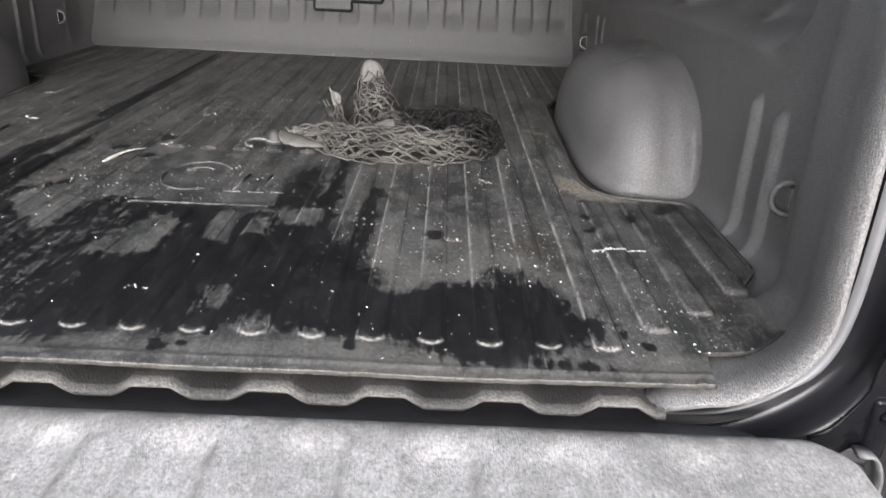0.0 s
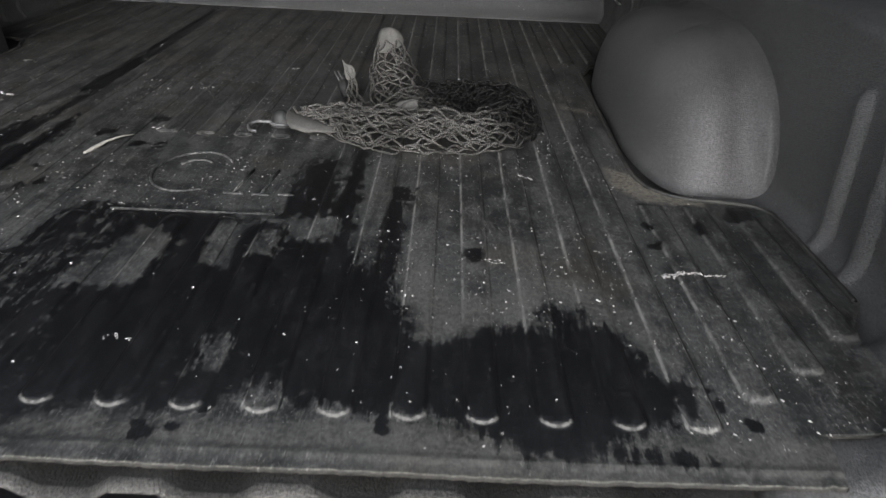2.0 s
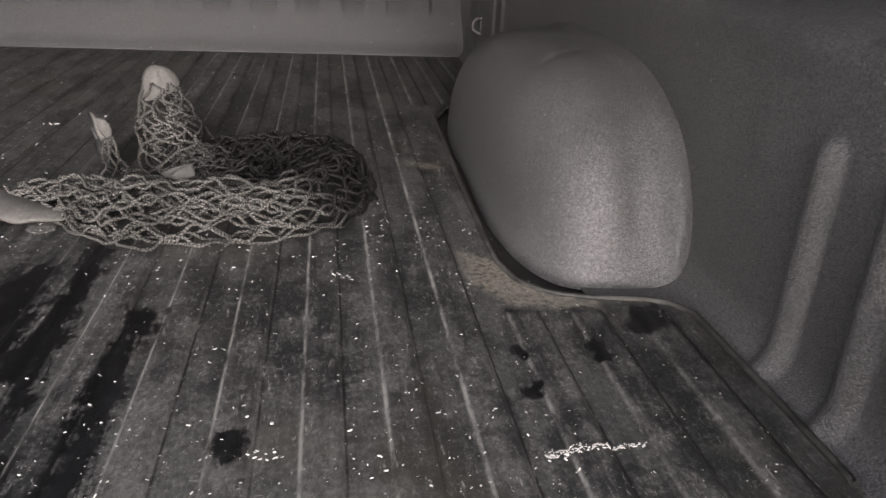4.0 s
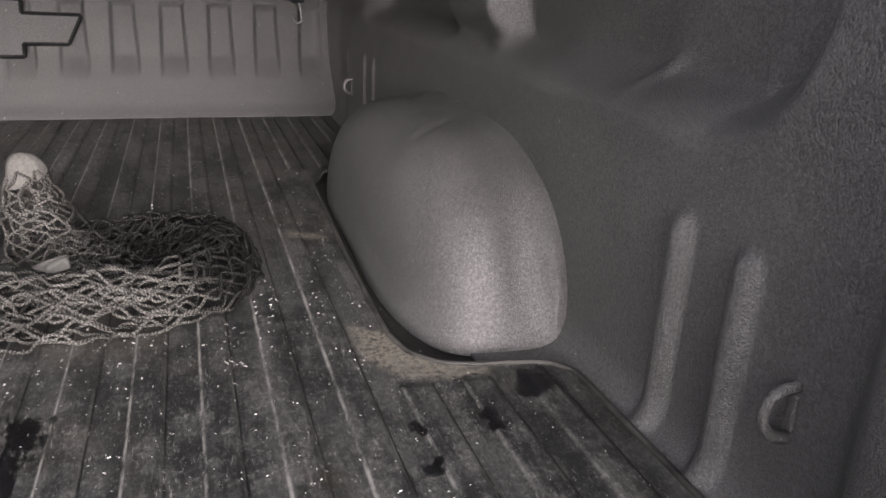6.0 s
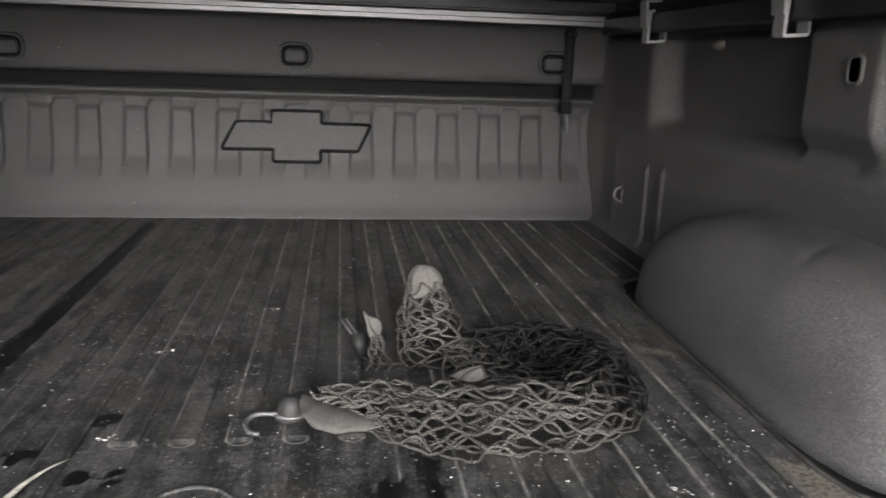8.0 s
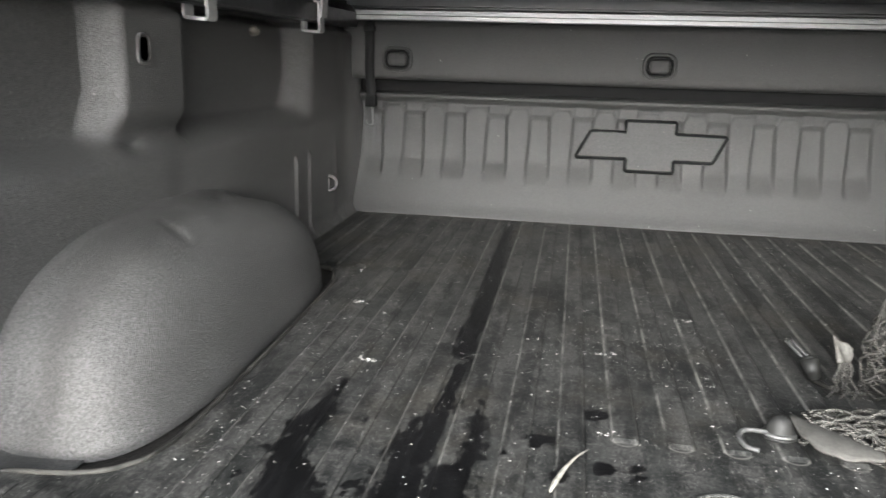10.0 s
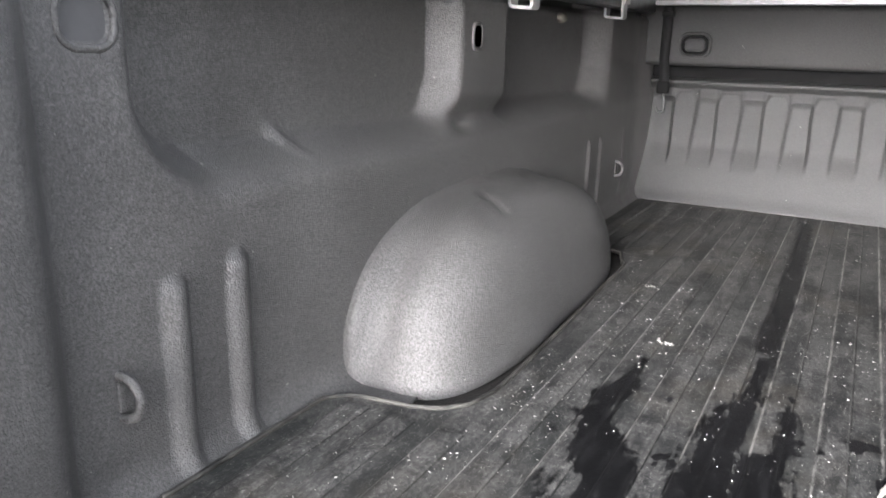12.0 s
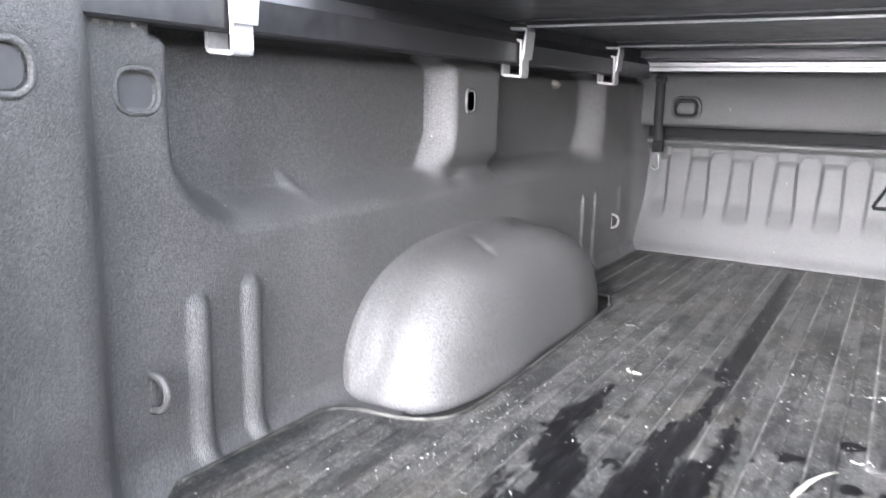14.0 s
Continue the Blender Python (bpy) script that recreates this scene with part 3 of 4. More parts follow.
def front_wall():
    xs, zs = np.arange(-0.84, 0.8401, 0.004), np.concatenate([np.arange(-0.012, 0.28, 0.008), np.arange(0.28, 0.336, 0.003)])
    verts = [(x, front_y(x, z), z) for z in zs for x in xs]
    ob = mesh_object("front_wall", verts, grid_faces(len(zs), len(xs), False), SHADED_LINER, bed, "ribbed grey-black front wall of the bed")
    m = ob.modifiers.new("sheet", "SOLIDIFY")
    m.thickness, m.offset = 0.004, -1.0
    # Near-black sheets: the shade in the gap, and a closing panel behind it.
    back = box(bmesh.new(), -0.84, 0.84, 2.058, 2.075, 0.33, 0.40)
    part("recess_shade", back, SHADE_AND_BLACK, ob)
    part("bulkhead", box(bmesh.new(), -0.95, 0.95, 2.085, 2.1, -0.05, 0.61, 0.003), SHADE_AND_BLACK, ob, "dark panel behind the front wall")
    upper = bmesh.new()
    outline = [(2.07, 0.366), (2.0, 0.363), (1.992, 0.365), (1.986, 0.372), (1.984, 0.39), (1.984, 0.500), (1.988, 0.512), (1.998, 0.518), (2.07, 0.52)]
    xs = np.linspace(-0.84, 0.84, 60)
    grid = [[upper.verts.new((x, y, z)) for y, z in outline] for x in xs]
    for a, b in zip(grid, grid[1:]):
        for k in range(len(outline) - 1):
            upper.faces.new((a[k], a[k + 1], b[k + 1], b[k]))
    upper.faces.new(grid[0][::-1])
    upper.faces.new(grid[-1])
    box_part = part("header_panel", upper, SHADED_LINER, ob, "smooth upper panel of the front wall", True)
    # pressed cups with a rim
    for x in (-0.69, -0.003, 0.675):
        rim = [(x + a, 1.982, 0.417 + b) for a, b in rounded_outline(0.038, 0.029, 0.021)]
        joined_tubes("cup_rim", [tube(rim, 0.005, 8, True)], SHADED_LINER, box_part)
        # The groove's shade, drawn as a near-black ring.
        seam = [(x + a, 1.9805, 0.417 + b) for a, b in rounded_outline(0.0305, 0.0215, 0.0165)]
        joined_tubes("cup_shade", [tube(seam, 0.0038, 6, True)], SHADE_AND_BLACK, box_part, "painted shade in the groove round the plug")
        part("cup_plug", box(bmesh.new(), x - 0.027, x + 0.027, 1.977, 1.992, 0.399, 0.435, 0.009, 3), SHADED_LINER, box_part, "", True)
    return ob


front = front_wall()
for sign in (1, -1):
    bm = box(bmesh.new(), min(sign * 0.93, sign * 0.95), max(sign * 0.93, sign * 0.95), -0.03, 2.1, -0.28, 0.575, 0.006)
    part("outer_side", bm, BODY_GREY, bed, "plain grey outer side panel of the bed")


def emblem():
    """The raised cross-shaped plate in the front wall, edged by a near-black line of painted shade."""
    half = [(-0.069, 0.242), (-0.069, 0.273), (0.060, 0.273), (0.060, 0.242), (0.192, 0.240), (0.158, 0.172), (0.058, 0.172), (0.058, 0.142), (-0.065, 0.142), (-0.065, 0.174), (-0.199, 0.173), (-0.161, 0.243)]
    bm = bmesh.new()
    lean = lambda z: front_lean(z) - 0.004
    bm.faces.new([bm.verts.new((x, lean(z), z)) for x, z in half])
    made = bmesh.ops.inset_region(bm, faces=bm.faces[:], thickness=0.008, depth=0.0)
    for f in bm.faces:
        f.normal_update()
    for v in {v for f in bm.faces if f not in made["faces"] for v in f.verts}:
        v.co.y -= 0.005
    plate = part("emblem_plate", bm, SHADED_LINER, front, "raised cross-shaped emblem plate")
    line = [(x, lean(z) - 0.001, z) for x, z in half]
    joined_tubes("emblem_shade", [tube(bent(line + line[:1], 0.002, 1)[:-1], 0.006, 6, True)], SHADE_AND_BLACK, plate, "painted shade line round the emblem")


emblem()


def rear_frame(sign):
    """Glossy painted body round the end of the bed, seen beside the open tailgate."""
    edge = [(0.60, -0.026), (0.645, -0.025), (0.672, -0.019), (0.706, -0.003), (0.737, 0.024), (0.752, 0.056), (0.758, 0.095), (0.760, 0.15), (0.761, 0.32), (0.762, 0.52)]
    pts = bent([(x, 0.0, z) for x, z in edge], 0.03, 3)
    prof = [(-0.004, -0.004), (0.0, -0.011), (0.006, -0.014), (0.014, -0.015), (0.022, -0.019), (0.027, -0.030), (0.031, -0.043), (0.040, -0.047), (0.056, -0.044), (0.070, -0.047), (0.080, -0.036), (0.086, 0.02)]
    verts = []
    for i, p in enumerate(pts):
        ahead = (pts[min(i + 1, len(pts) - 1)] - pts[max(i - 1, 0)]).normalized()
        n = Vector((ahead.z, 0, -ahead.x))
        for off, y in prof:
            q = p + n * off
            verts.append((sign * min(q.x, 0.99), y, max(q.z, -0.13 - 0.3 * off)))
    ob = mesh_object("rear_frame", verts, grid_faces(len(pts), len(prof), sign > 0), BLACK_PAINT, bed, "glossy black painted rear body frame")
    # grey body paint left bare between the coating's edge and the black
    strip = bmesh.new()
    last = None
    for i, p in enumerate(pts):
        if p.z < -0.006:
            continue
        ahead = (pts[min(i + 1, len(pts) - 1)] - pts[max(i - 1, 0)]).normalized()
        n = Vector((ahead.z, 0, -ahead.x))
        wide = 0.009 * float(smoothstep(-0.008, 0.03, p.z)) * (1 + 0.12 * noise.noise(Vector((0, 0, 30 * p.z)))) + 0.0004
        row = [strip.verts.new((sign * q.x, y, q.z)) for q, y in ((p - n * 0.001, -0.0105), (p + n * 0.2 * wide, -0.0150), (p + n * 0.8 * wide, -0.0168), (p + n * wide, -0.0140))]
        if last:
            for k in range(3):
                strip.faces.new((last[k], last[k + 1], row[k + 1], row[k]))
        last = row
    part("bare_paint_strip", strip, BODY_GREY, ob, "grey paint strip along the coating's edge", True)
    for bx, bz, size in ((0.796, 0.001, 0.006), (0.803, 0.104, 0.012)):
        bm = bmesh.new()
        for r, y0, y1 in ((size, -0.056, -0.046), (size * 0.55, -0.062, -0.054)):
            bmesh.ops.create_cone(bm, cap_ends=True, segments=14, radius1=r, radius2=r * 0.8, depth=y1 - y0, matrix=Matrix.Translation((sign * bx, (y0 + y1) / 2, bz)) @ Matrix.Rotation(radians(90), 4, "X"))
        part("frame_bolt", bm, BLACK_PAINT, ob, "bolt head in the rear frame", True)
    bead = bent([(sign * x, -0.047, z) for x, z in ((0.789, 0.30), (0.789, 0.125), (0.786, 0.073), (0.778, 0.048), (0.779, 0.025), (0.762, -0.002), (0.751, -0.017), (0.732, -0.027))], 0.012, 4)
    joined_tubes("seam_bead", [tube(bead, [0.0018 + 0.0008 * math.sin(2.7 * k) for k in range(len(bead))], 8)], BLACK_PAINT, ob, "painted sealer bead along the body seam")
    well = [(sign * 0.803 + a, -0.049, -0.004 + b) for a, b in rounded_outline(0.009, 0.02, 0.0088)]
    joined_tubes("recess_lip", [tube(well, 0.0013, 8, True)], BLACK_PAINT, ob)
    bm = box(bmesh.new(), sign * 0.795 - 0.012, sign * 0.795 + 0.012, -0.050, -0.040, -0.05, 0.02, 0.006, 3)
    part("striker_plate", bm, BLACK_PAINT, ob, "", True)
    bm = bmesh.new()
    ribbon(bm, bent([(sign * 0.772, -0.060, -0.031), (sign * 0.788, -0.060, -0.031), (sign * 0.797, -0.062, -0.05), (sign * 0.799, -0.062, -0.10)], 0.01), (0, 1, 0), 0.018, 0.003)
    part("gate_hinge", bm, STEEL, ob, "bare steel tailgate hinge", True)
    bm = box(bmesh.new(), min(sign * 0.832, sign * 0.99), max(sign * 0.832, sign * 0.99), -0.05, 0.03, 0.007, 0.42, 0.012, 3)
    part("tail_lamp", bm, LAMP_RED, ob, "dark red tail lamp", True)
    bm = box(bmesh.new(), min(sign * 0.824, sign * 1.0), max(sign * 0.824, sign * 1.0), -0.056, 0.03, -0.28, 0.004, 0.006, 3)
    part("corner_panel", bm, BODY_GREY, ob, "grey lower body corner", True)
    return ob


for sign in (1, -1):
    rear_frame(sign)
bm = bmesh.new()
for x0, x1 in ((-0.80, 0.80),):
    box(bm, x0, x1, -0.040, 0.05, -0.062, -0.040, 0.004)
    box(bm, x0, x1, -0.046, -0.010, -0.090, -0.060, 0.006)
part("rear_sill", bm, RAIL_BLACK, bed, "black painted sill under the bed floor", True)


def tailgate():
    gate = thing("tailgate", "lowered tailgate with scuffed grey ribbed liner", "tailgate", 0, -0.06, -0.03)
    r, half, y0, y1 = 0.095, 0.764, -0.051, -0.60
    xs = np.arange(-half, half + 0.001, 0.0085)
    ys = np.concatenate([np.arange(0, 0.14, 0.006), np.arange(0.14, abs(y1 - y0), 0.02)])
    verts, shade_and_dirt = [], []
    for k, d in enumerate(ys):
        e = half - (r - math.sqrt(max(0.0, r * r - (r - d) ** 2)) if d < r else 0.0)
        for x in xs:
            xx = max(-e, min(e, x))
            u = ((x - 0.0557) / 0.1115 + 0.5) % 1.0 - 0.5
            pad = (1 - float(smoothstep(0.2, 0.275, abs(u)))) * float(smoothstep(0.022, 0.065, d)) * (1.0 if abs(x) < 0.66 else float(1 - smoothstep(0.66, 0.70, abs(x))))
            z = -0.016 - 0.006 * pad - 0.014 * (1 - float(smoothstep(0.0, 0.02, d))) ** 2 - 0.014 * (1 - float(smoothstep(0.0, 0.02, half - abs(xx)))) ** 2
            verts.append((xx, y0 - d + 0.06, z + 0.03))
            # Flank shade, stronger on one side; dirt near the hinge edge.
            shade_and_dirt.append(max(math.exp(-(((abs(u) - 0.262) / 0.03) ** 2)) * float(smoothstep(0.03, 0.08, d)) * (0.9 if u > 0 else 0.35), 1.3 * float(smoothstep(0.05, 0.004, d))))
    ob = mesh_object("inner_panel", verts, grid_faces(len(ys), len(xs), True), GATE, gate, "scuffed grey ribbed tailgate liner")
    ob.data.attributes.new("groove", "FLOAT", "POINT").data.foreach_set("value", np.array(shade_and_dirt, dtype=np.float32))
    bm = box(bmesh.new(), -half + 0.01, half - 0.01, y1 + 0.06, y0 + 0.035, -0.07, -0.008, 0.012, 2)
    part("outer_shell", bm, BLACK_PAINT, gate, "black painted tailgate shell", True)


tailgate()

# ---- rubber mat ----
MAT_EDGE_Y = [-0.004, 0.0568, 0.0572, 0.078, 0.2230, 0.2720, 0.30, 0.52, 0.540, 0.550, 0.556, 0.570, 0.600, 0.645, 0.70, 0.95, 1.285, 1.30, 1.36, 1.38, 1.45, 1.955]
MAT_EDGE_X = [0.655, 0.664, 0.742, 0.747, 0.765, 0.796, 0.797, 0.796, 0.784, 0.760, 0.705, 0.664, 0.638, 0.628, 0.627, 0.632, 0.645, 0.655, 0.675, 0.72, 0.79, 0.795]
RIB = 0.0625


def rib_start(k):
    return {10: 0.095, -10: 0.095, 11: 0.14, -11: 0.14, 12: 0.2, -12: 0.2}.get(k, 0.0525)


def mat_relief(x, y):
    """Height of the ribs and how near a rib's edge the place is."""
    k = round(x / RIB)
    dx = abs(x - k * RIB)
    half = 0.0158
    gap = 0.0
    if abs(k) <= 2:  # the plain field with the moulded marks
        lo, hi = 0.430, 0.755
        gap = 1.0 if lo < y < hi else 0.0
        end = max(rib_start(k) + half - y, 0.0) if y < lo else max(hi + half - 0.01 - y, 0.0)
        if y < lo and lo - y < half:
            end = half - (lo - y)
    else:
        end = max(rib_start(k) + half - y, 0.0)
    if 0.53 < y < 1.40 and abs(k) >= 10 or abs(k) > 12:
        gap = 1.0
    d = math.hypot(dx, end) if end > 0 else dx
    tip = float(smoothstep(0.004, 0.012, end)) if abs(k) >= 10 or y > 0.3 else 0.0
    h = (1 - float(smoothstep(half - 0.0026, half, d))) * (1 - gap)
    e = math.exp(-(((d - half + 0.0016) / 0.0014) ** 2)) * (1 - gap)
    foot = math.exp(-(((d - half - 0.0008) / 0.0016) ** 2)) * (1 - gap)
    return 0.0034 * h * float(smoothstep(1.94, 1.90, y)), e, e * tip, foot


def lift(x, y):
    """The cut corner of the mat that curls up off the floor, and small waves."""
    if x > 0:
        c = 0.006 * float(smoothstep(0.11, 0.0, math.hypot(x - 0.752, (y - 0.07) * 0.8))) + 0.004 * float(smoothstep(0.08, 0.0, math.hypot(x - 0.785, y - 0.235)))
    else:
        c = 0.0
    r, w = fillet_radius(y), wall_profile(y)
    rise = abs(x) - (w - r)
    if rise > 0 and y < 0.52:  # the edge rides up the rounded foot of the wall
        c = max(c, CREST + r - math.sqrt(max(0.0, r * r - min(rise, 0.97 * r) ** 2)) + 0.0085)
    return c + 0.0016 * noise.noise(Vector((x * 3, y * 3, 0.3))) + 0.0035 * float(smoothstep(0.03, 0.0, y)) * noise.noise(Vector((x * 6, 1.7, 0.0)))


def mat_z(x, y):
    return mat_relief(x, y)[0] + lift(x, y) - 0.0012


def polygon_depth(px, py, poly):
    """Signed distance into a polygon, for arrays of places."""
    poly = np.array(poly)
    best, inside = np.full(px.shape, 9.0), np.zeros(px.shape, bool)
    for (ax, ay), (bx, by) in zip(poly, np.roll(poly, -1, 0)):
        ex, ey = bx - ax, by - ay
        t = np.clip(((px - ax) * ex + (py - ay) * ey) / (ex * ex + ey * ey + 1e-12), 0, 1)
        best = np.minimum(best, np.hypot(px - ax - t * ex, py - ay - t * ey))
        cross = ((ay > py) != (by > py)) & (px < ex * (py - ay) / (ey if abs(ey) > 1e-9 else 1e-9) + ax)
        inside ^= cross
    return np.where(inside, best, -best)


PUDDLE = [(-0.64, 0.05), (-0.3, 0.045), (-0.012, 0.029), (0.042, 0.059), (0.107, 0.049), (0.142, 0.056), (0.17, 0.075), (0.185, 0.098), (0.215, 0.066), (0.274, 0.059), (0.321, 0.062), (0.373, 0.044), (0.406, 0.018), (0.566, 0.016), (0.485, 0.035), (0.541, 0.063), (0.574, 0.111), (0.533, 0.134), (0.524, 0.18), (0.517, 0.199), (0.489, 0.218), (0.464, 0.255), (0.44, 0.23), (0.449, 0.199), (0.395, 0.202), (0.357, 0.176), (0.319, 0.173), (0.311, 0.214), (0.29, 0.234), (0.286, 0.282), (0.253, 0.305), (0.227, 0.359), (0.2, 0.37), (0.06, 0.44), (-0.1, 0.46), (-0.24, 0.5), (-0.42, 0.44), (-0.55, 0.3)]
RUNS = [
    [(-0.376, 1.9), (-0.364, 1.318), (-0.364, 1.013), (-0.370, 0.959), (-0.35, 0.956), (-0.356, 0.829), (-0.372, 0.731), (-0.387, 0.674), (-0.392, 0.586), (-0.392, 0.4), (-0.32, 0.4), (-0.323, 0.52), (-0.337, 0.654), (-0.334, 0.747), (-0.33, 0.95), (-0.33, 1.33), (-0.345, 1.9)],
    [(-0.34, 0.654), (-0.312, 0.663), (-0.306, 0.748), (-0.304, 0.785), (-0.283, 0.785), (-0.285, 0.653), (-0.284, 0.536), (-0.28, 0.4), (-0.33, 0.4)],
    [(-0.496, 0.85), (-0.478, 0.84), (-0.476, 0.742), (-0.482, 0.666), (-0.457, 0.624), (-0.424, 0.573), (-0.414, 0.502), (-0.41, 0.4), (-0.46, 0.4), (-0.467, 0.519), (-0.494, 0.555), (-0.525, 0.661), (-0.507, 0.671), (-0.518, 0.721), (-0.504, 0.748)],
    [(-0.502, 0.495), (-0.492, 0.505), (-0.481, 0.4), (-0.497, 0.4)],
]
RUNS += [
    [(0.190, 0.34), (0.193, 0.705), (0.218, 0.705), (0.224, 0.34)],
    [(0.258, 0.29), (0.264, 0.565), (0.288, 0.565), (0.288, 0.27)],
    [(0.12, 0.44), (0.13, 0.66), (0.178, 0.66), (0.19, 0.44)],
]
DRY = [[(0.15, 0.375), (0.17, 0.43), (0.20, 0.44), (0.203, 0.37)], [(0.06, 0.30), (0.06, 0.41), (0.092, 0.42), (0.094, 0.305)], [(0.11, 0.33), (0.115, 0.395), (0.14, 0.40), (0.139, 0.33)], [(0.115, 0.10), (0.11, 0.165), (0.14, 0.16), (0.14, 0.11)], [(-0.26, 0.42), (-0.2, 0.62), (-0.13, 0.56), (-0.16, 0.30)], [(-0.08, 0.24), (-0.03, 0.40), (0.02, 0.36), (0.01, 0.25)], [(0.31, 0.165), (0.305, 0.225), (0.345, 0.215), (0.35, 0.17)]]
SPOTS = [(-0.156, 0.813, 0.014), (-0.226, 0.735, 0.013), (-0.154, 0.691, 0.012), (-0.118, 0.682, 0.011), (-0.20, 0.66, 0.012), (0.375, 0.352, 0.012), (0.738, 0.508, 0.020), (0.676, 0.452, 0.010), (0.602, 0.406, 0.010), (0.604, 0.463, 0.007), (0.586, 0.095, 0.007), (0.606, 0.07, 0.007), (0.10, 0.027, 0.009), (0.125, 0.033, 0.007), (0.29, 0.045, 0.008), (-0.41, 0.60, 0.008), (-0.30, 0.82, 0.006), (-0.43, 0.74, 0.006), (-0.25, 0.58, 0.009), (-0.47, 0.46, 0.010), (-0.22, 0.52, 0.009), (-0.53, 0.60, 0.006), (-0.26, 0.70, 0.006)]
GRIT = [([(0.585, 0.68), (0.585, 0.60), (0.62, 0.548), (0.70, 0.536), (0.71, 0.553), (0.665, 0.57), (0.64, 0.60), (0.628, 0.65)], 0.010), ([(0.55, 1.01), (0.56, 0.985), (0.615, 0.975), (0.61, 1.0)], 0.014)]


def rubber_mat():
    mat_thing = thing("bed_mat", "worn black ribbed rubber mat with wet patches, lying in the bed", "mat", 0, 0, 0)
    xs = []
    for k in range(-13, 14):
        xs += [k * RIB + d for d in (-0.0312, -0.024, -0.0185, -0.0165, -0.0148, -0.0125, -0.008, 0.0, 0.008, 0.0125, 0.0148, 0.0165, 0.0185, 0.024)]
    xs = [x for x in xs if abs(x) < 0.8] + [0.8, -0.8]
    xs = sorted(set(round(x, 5) for x in xs))
    ys = np.concatenate([np.arange(-0.004, 0.285, 0.003), np.arange(0.285, 0.41, 0.008), np.arange(0.41, 0.44, 0.003), np.arange(0.44, 0.73, 0.008), np.arange(0.73, 0.77, 0.003), np.arange(0.77, 1.955, 0.010), [-0.0028, 0.0566, 0.0568, 0.0572, 0.0574, 0.2230, 1.955]])
    ys = sorted(set(round(float(y), 5) for y in ys))
    verts, edge, rim, tips, feet = [], [], [], [], []
    ragged = random.Random(4)
    for i, y in enumerate(ys):
        half = float(np.interp(y, MAT_EDGE_Y, MAT_EDGE_X))
        for x in xs:
            xx = max(-half, min(half, x))
            yy = y + (ragged.uniform(-0.0009, 0.0009) if i < 2 else 0.0) - 0.006 * (0.64 - xx) / 0.64 * (xx > -0.1) * float(smoothstep(0.03, 0.0, y))
            h, e, tip, foot = mat_relief(xx, y)
            line = 0.0014 * (math.exp(-(((y - 0.012) / 0.003) ** 2)) + math.exp(-(((half - abs(xx) - 0.012) / 0.003) ** 2)))
            kerb = 0.0015 * math.exp(-(((half - abs(xx)) / 0.006) ** 2)) * float(smoothstep(0.50, 0.54, y) * smoothstep(1.42, 1.36, y))
            verts.append((xx, yy, h + line + kerb + lift(xx, y) - 0.0012))
            edge.append(e)
            tips.append(tip)
            feet.append(foot)
            rim.append(max(math.exp(-(((y + 0.004) / 0.0011) ** 2)), 0.3 * math.exp(-(((y - 0.0125) / 0.003) ** 2)), 0.6 * math.exp(-(((half - abs(xx)) / 0.003) ** 2))))
    cols = len(xs)
    faces = []
    for a, b, c, d in grid_faces(len(ys), cols):
        if verts[a][:2] == verts[b][:2] and (verts[c][:2] == verts[d][:2] or abs(ys[a // cols] - 0.0568) < 1e-5):
            continue
        faces.append((a, b, c, d))
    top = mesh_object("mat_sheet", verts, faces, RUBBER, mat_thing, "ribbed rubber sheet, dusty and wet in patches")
    px, py = np.array([v[0] for v in verts]), np.array([v[1] for v in verts])
    soft = 0.022
    wet = polygon_depth(px, py, PUDDLE) / soft
    leftness = smoothstep(0.06, -0.12, px)
    wet = np.minimum(wet, 1.2 - 0.95 * leftness)
    for run in RUNS:
        wet = np.maximum(wet, polygon_depth(px, py, run) / (0.015 if run is not RUNS[-1] else 0.022))
    for island in DRY:
        wet = np.minimum(wet, -polygon_depth(px, py, island) / 0.017)
    splash = random.Random(11)
    for sx, sy, sr in SPOTS:
        for _ in range(5):  # each drop spot is a few blots run together
            bx, by, br = sx + splash.gauss(0, 0.25 * sr), sy + splash.gauss(0, 0.7 * sr), sr * splash.uniform(0.55, 0.9)
            wet = np.maximum(wet, (br - np.hypot(px - bx, py - by)) / (0.6 * br))
    tide = np.exp(-(((wet + 1.6) / 1.7) ** 2)) * smoothstep(0.1, 0.3, px) * smoothstep(0.62, 0.50, px) * smoothstep(0.55, 0.2, py)
    tide = np.maximum(tide, (0.75 + 0.35 * smoothstep(0.3, 0.5, px)) * np.exp(-(((py - 0.025) / 0.028) ** 2)))
    grit = np.zeros(len(verts))
    for poly, soft in GRIT:
        grit = np.maximum(grit, np.clip(polygon_depth(px, py, poly) / soft + 0.45, 0, 1))
    for key, values in (("edge", np.array(edge)), ("rim", np.array(rim)), ("tip", np.array(tips)), ("foot", np.array(feet)), ("tide", tide), ("cut", np.zeros(len(verts))), ("wet", np.clip(wet * 0.5 + 0.5, -0.8, 1.8)), ("grit", grit)):
        top.data.attributes.new(key, "FLOAT", "POINT").data.foreach_set("value", values.astype(np.float32))
    bm = bmesh.new()
    bm.from_mesh(top.data)
    bmesh.ops.remove_doubles(bm, verts=bm.verts[:], dist=1e-5)
    layer, cut = bm.verts.layers.float["rim"], bm.verts.layers.float["cut"]
    rims = [e for e in bm.edges if e.is_boundary]
    for e in rims:
        e.smooth = False
    made = bmesh.ops.extrude_edge_only(bm, edges=rims)
    for v in made["geom"]:
        if isinstance(v, bmesh.types.BMVert):
            v.co.z -= 0.005
            v[layer], v[cut] = 0.0, 1.0
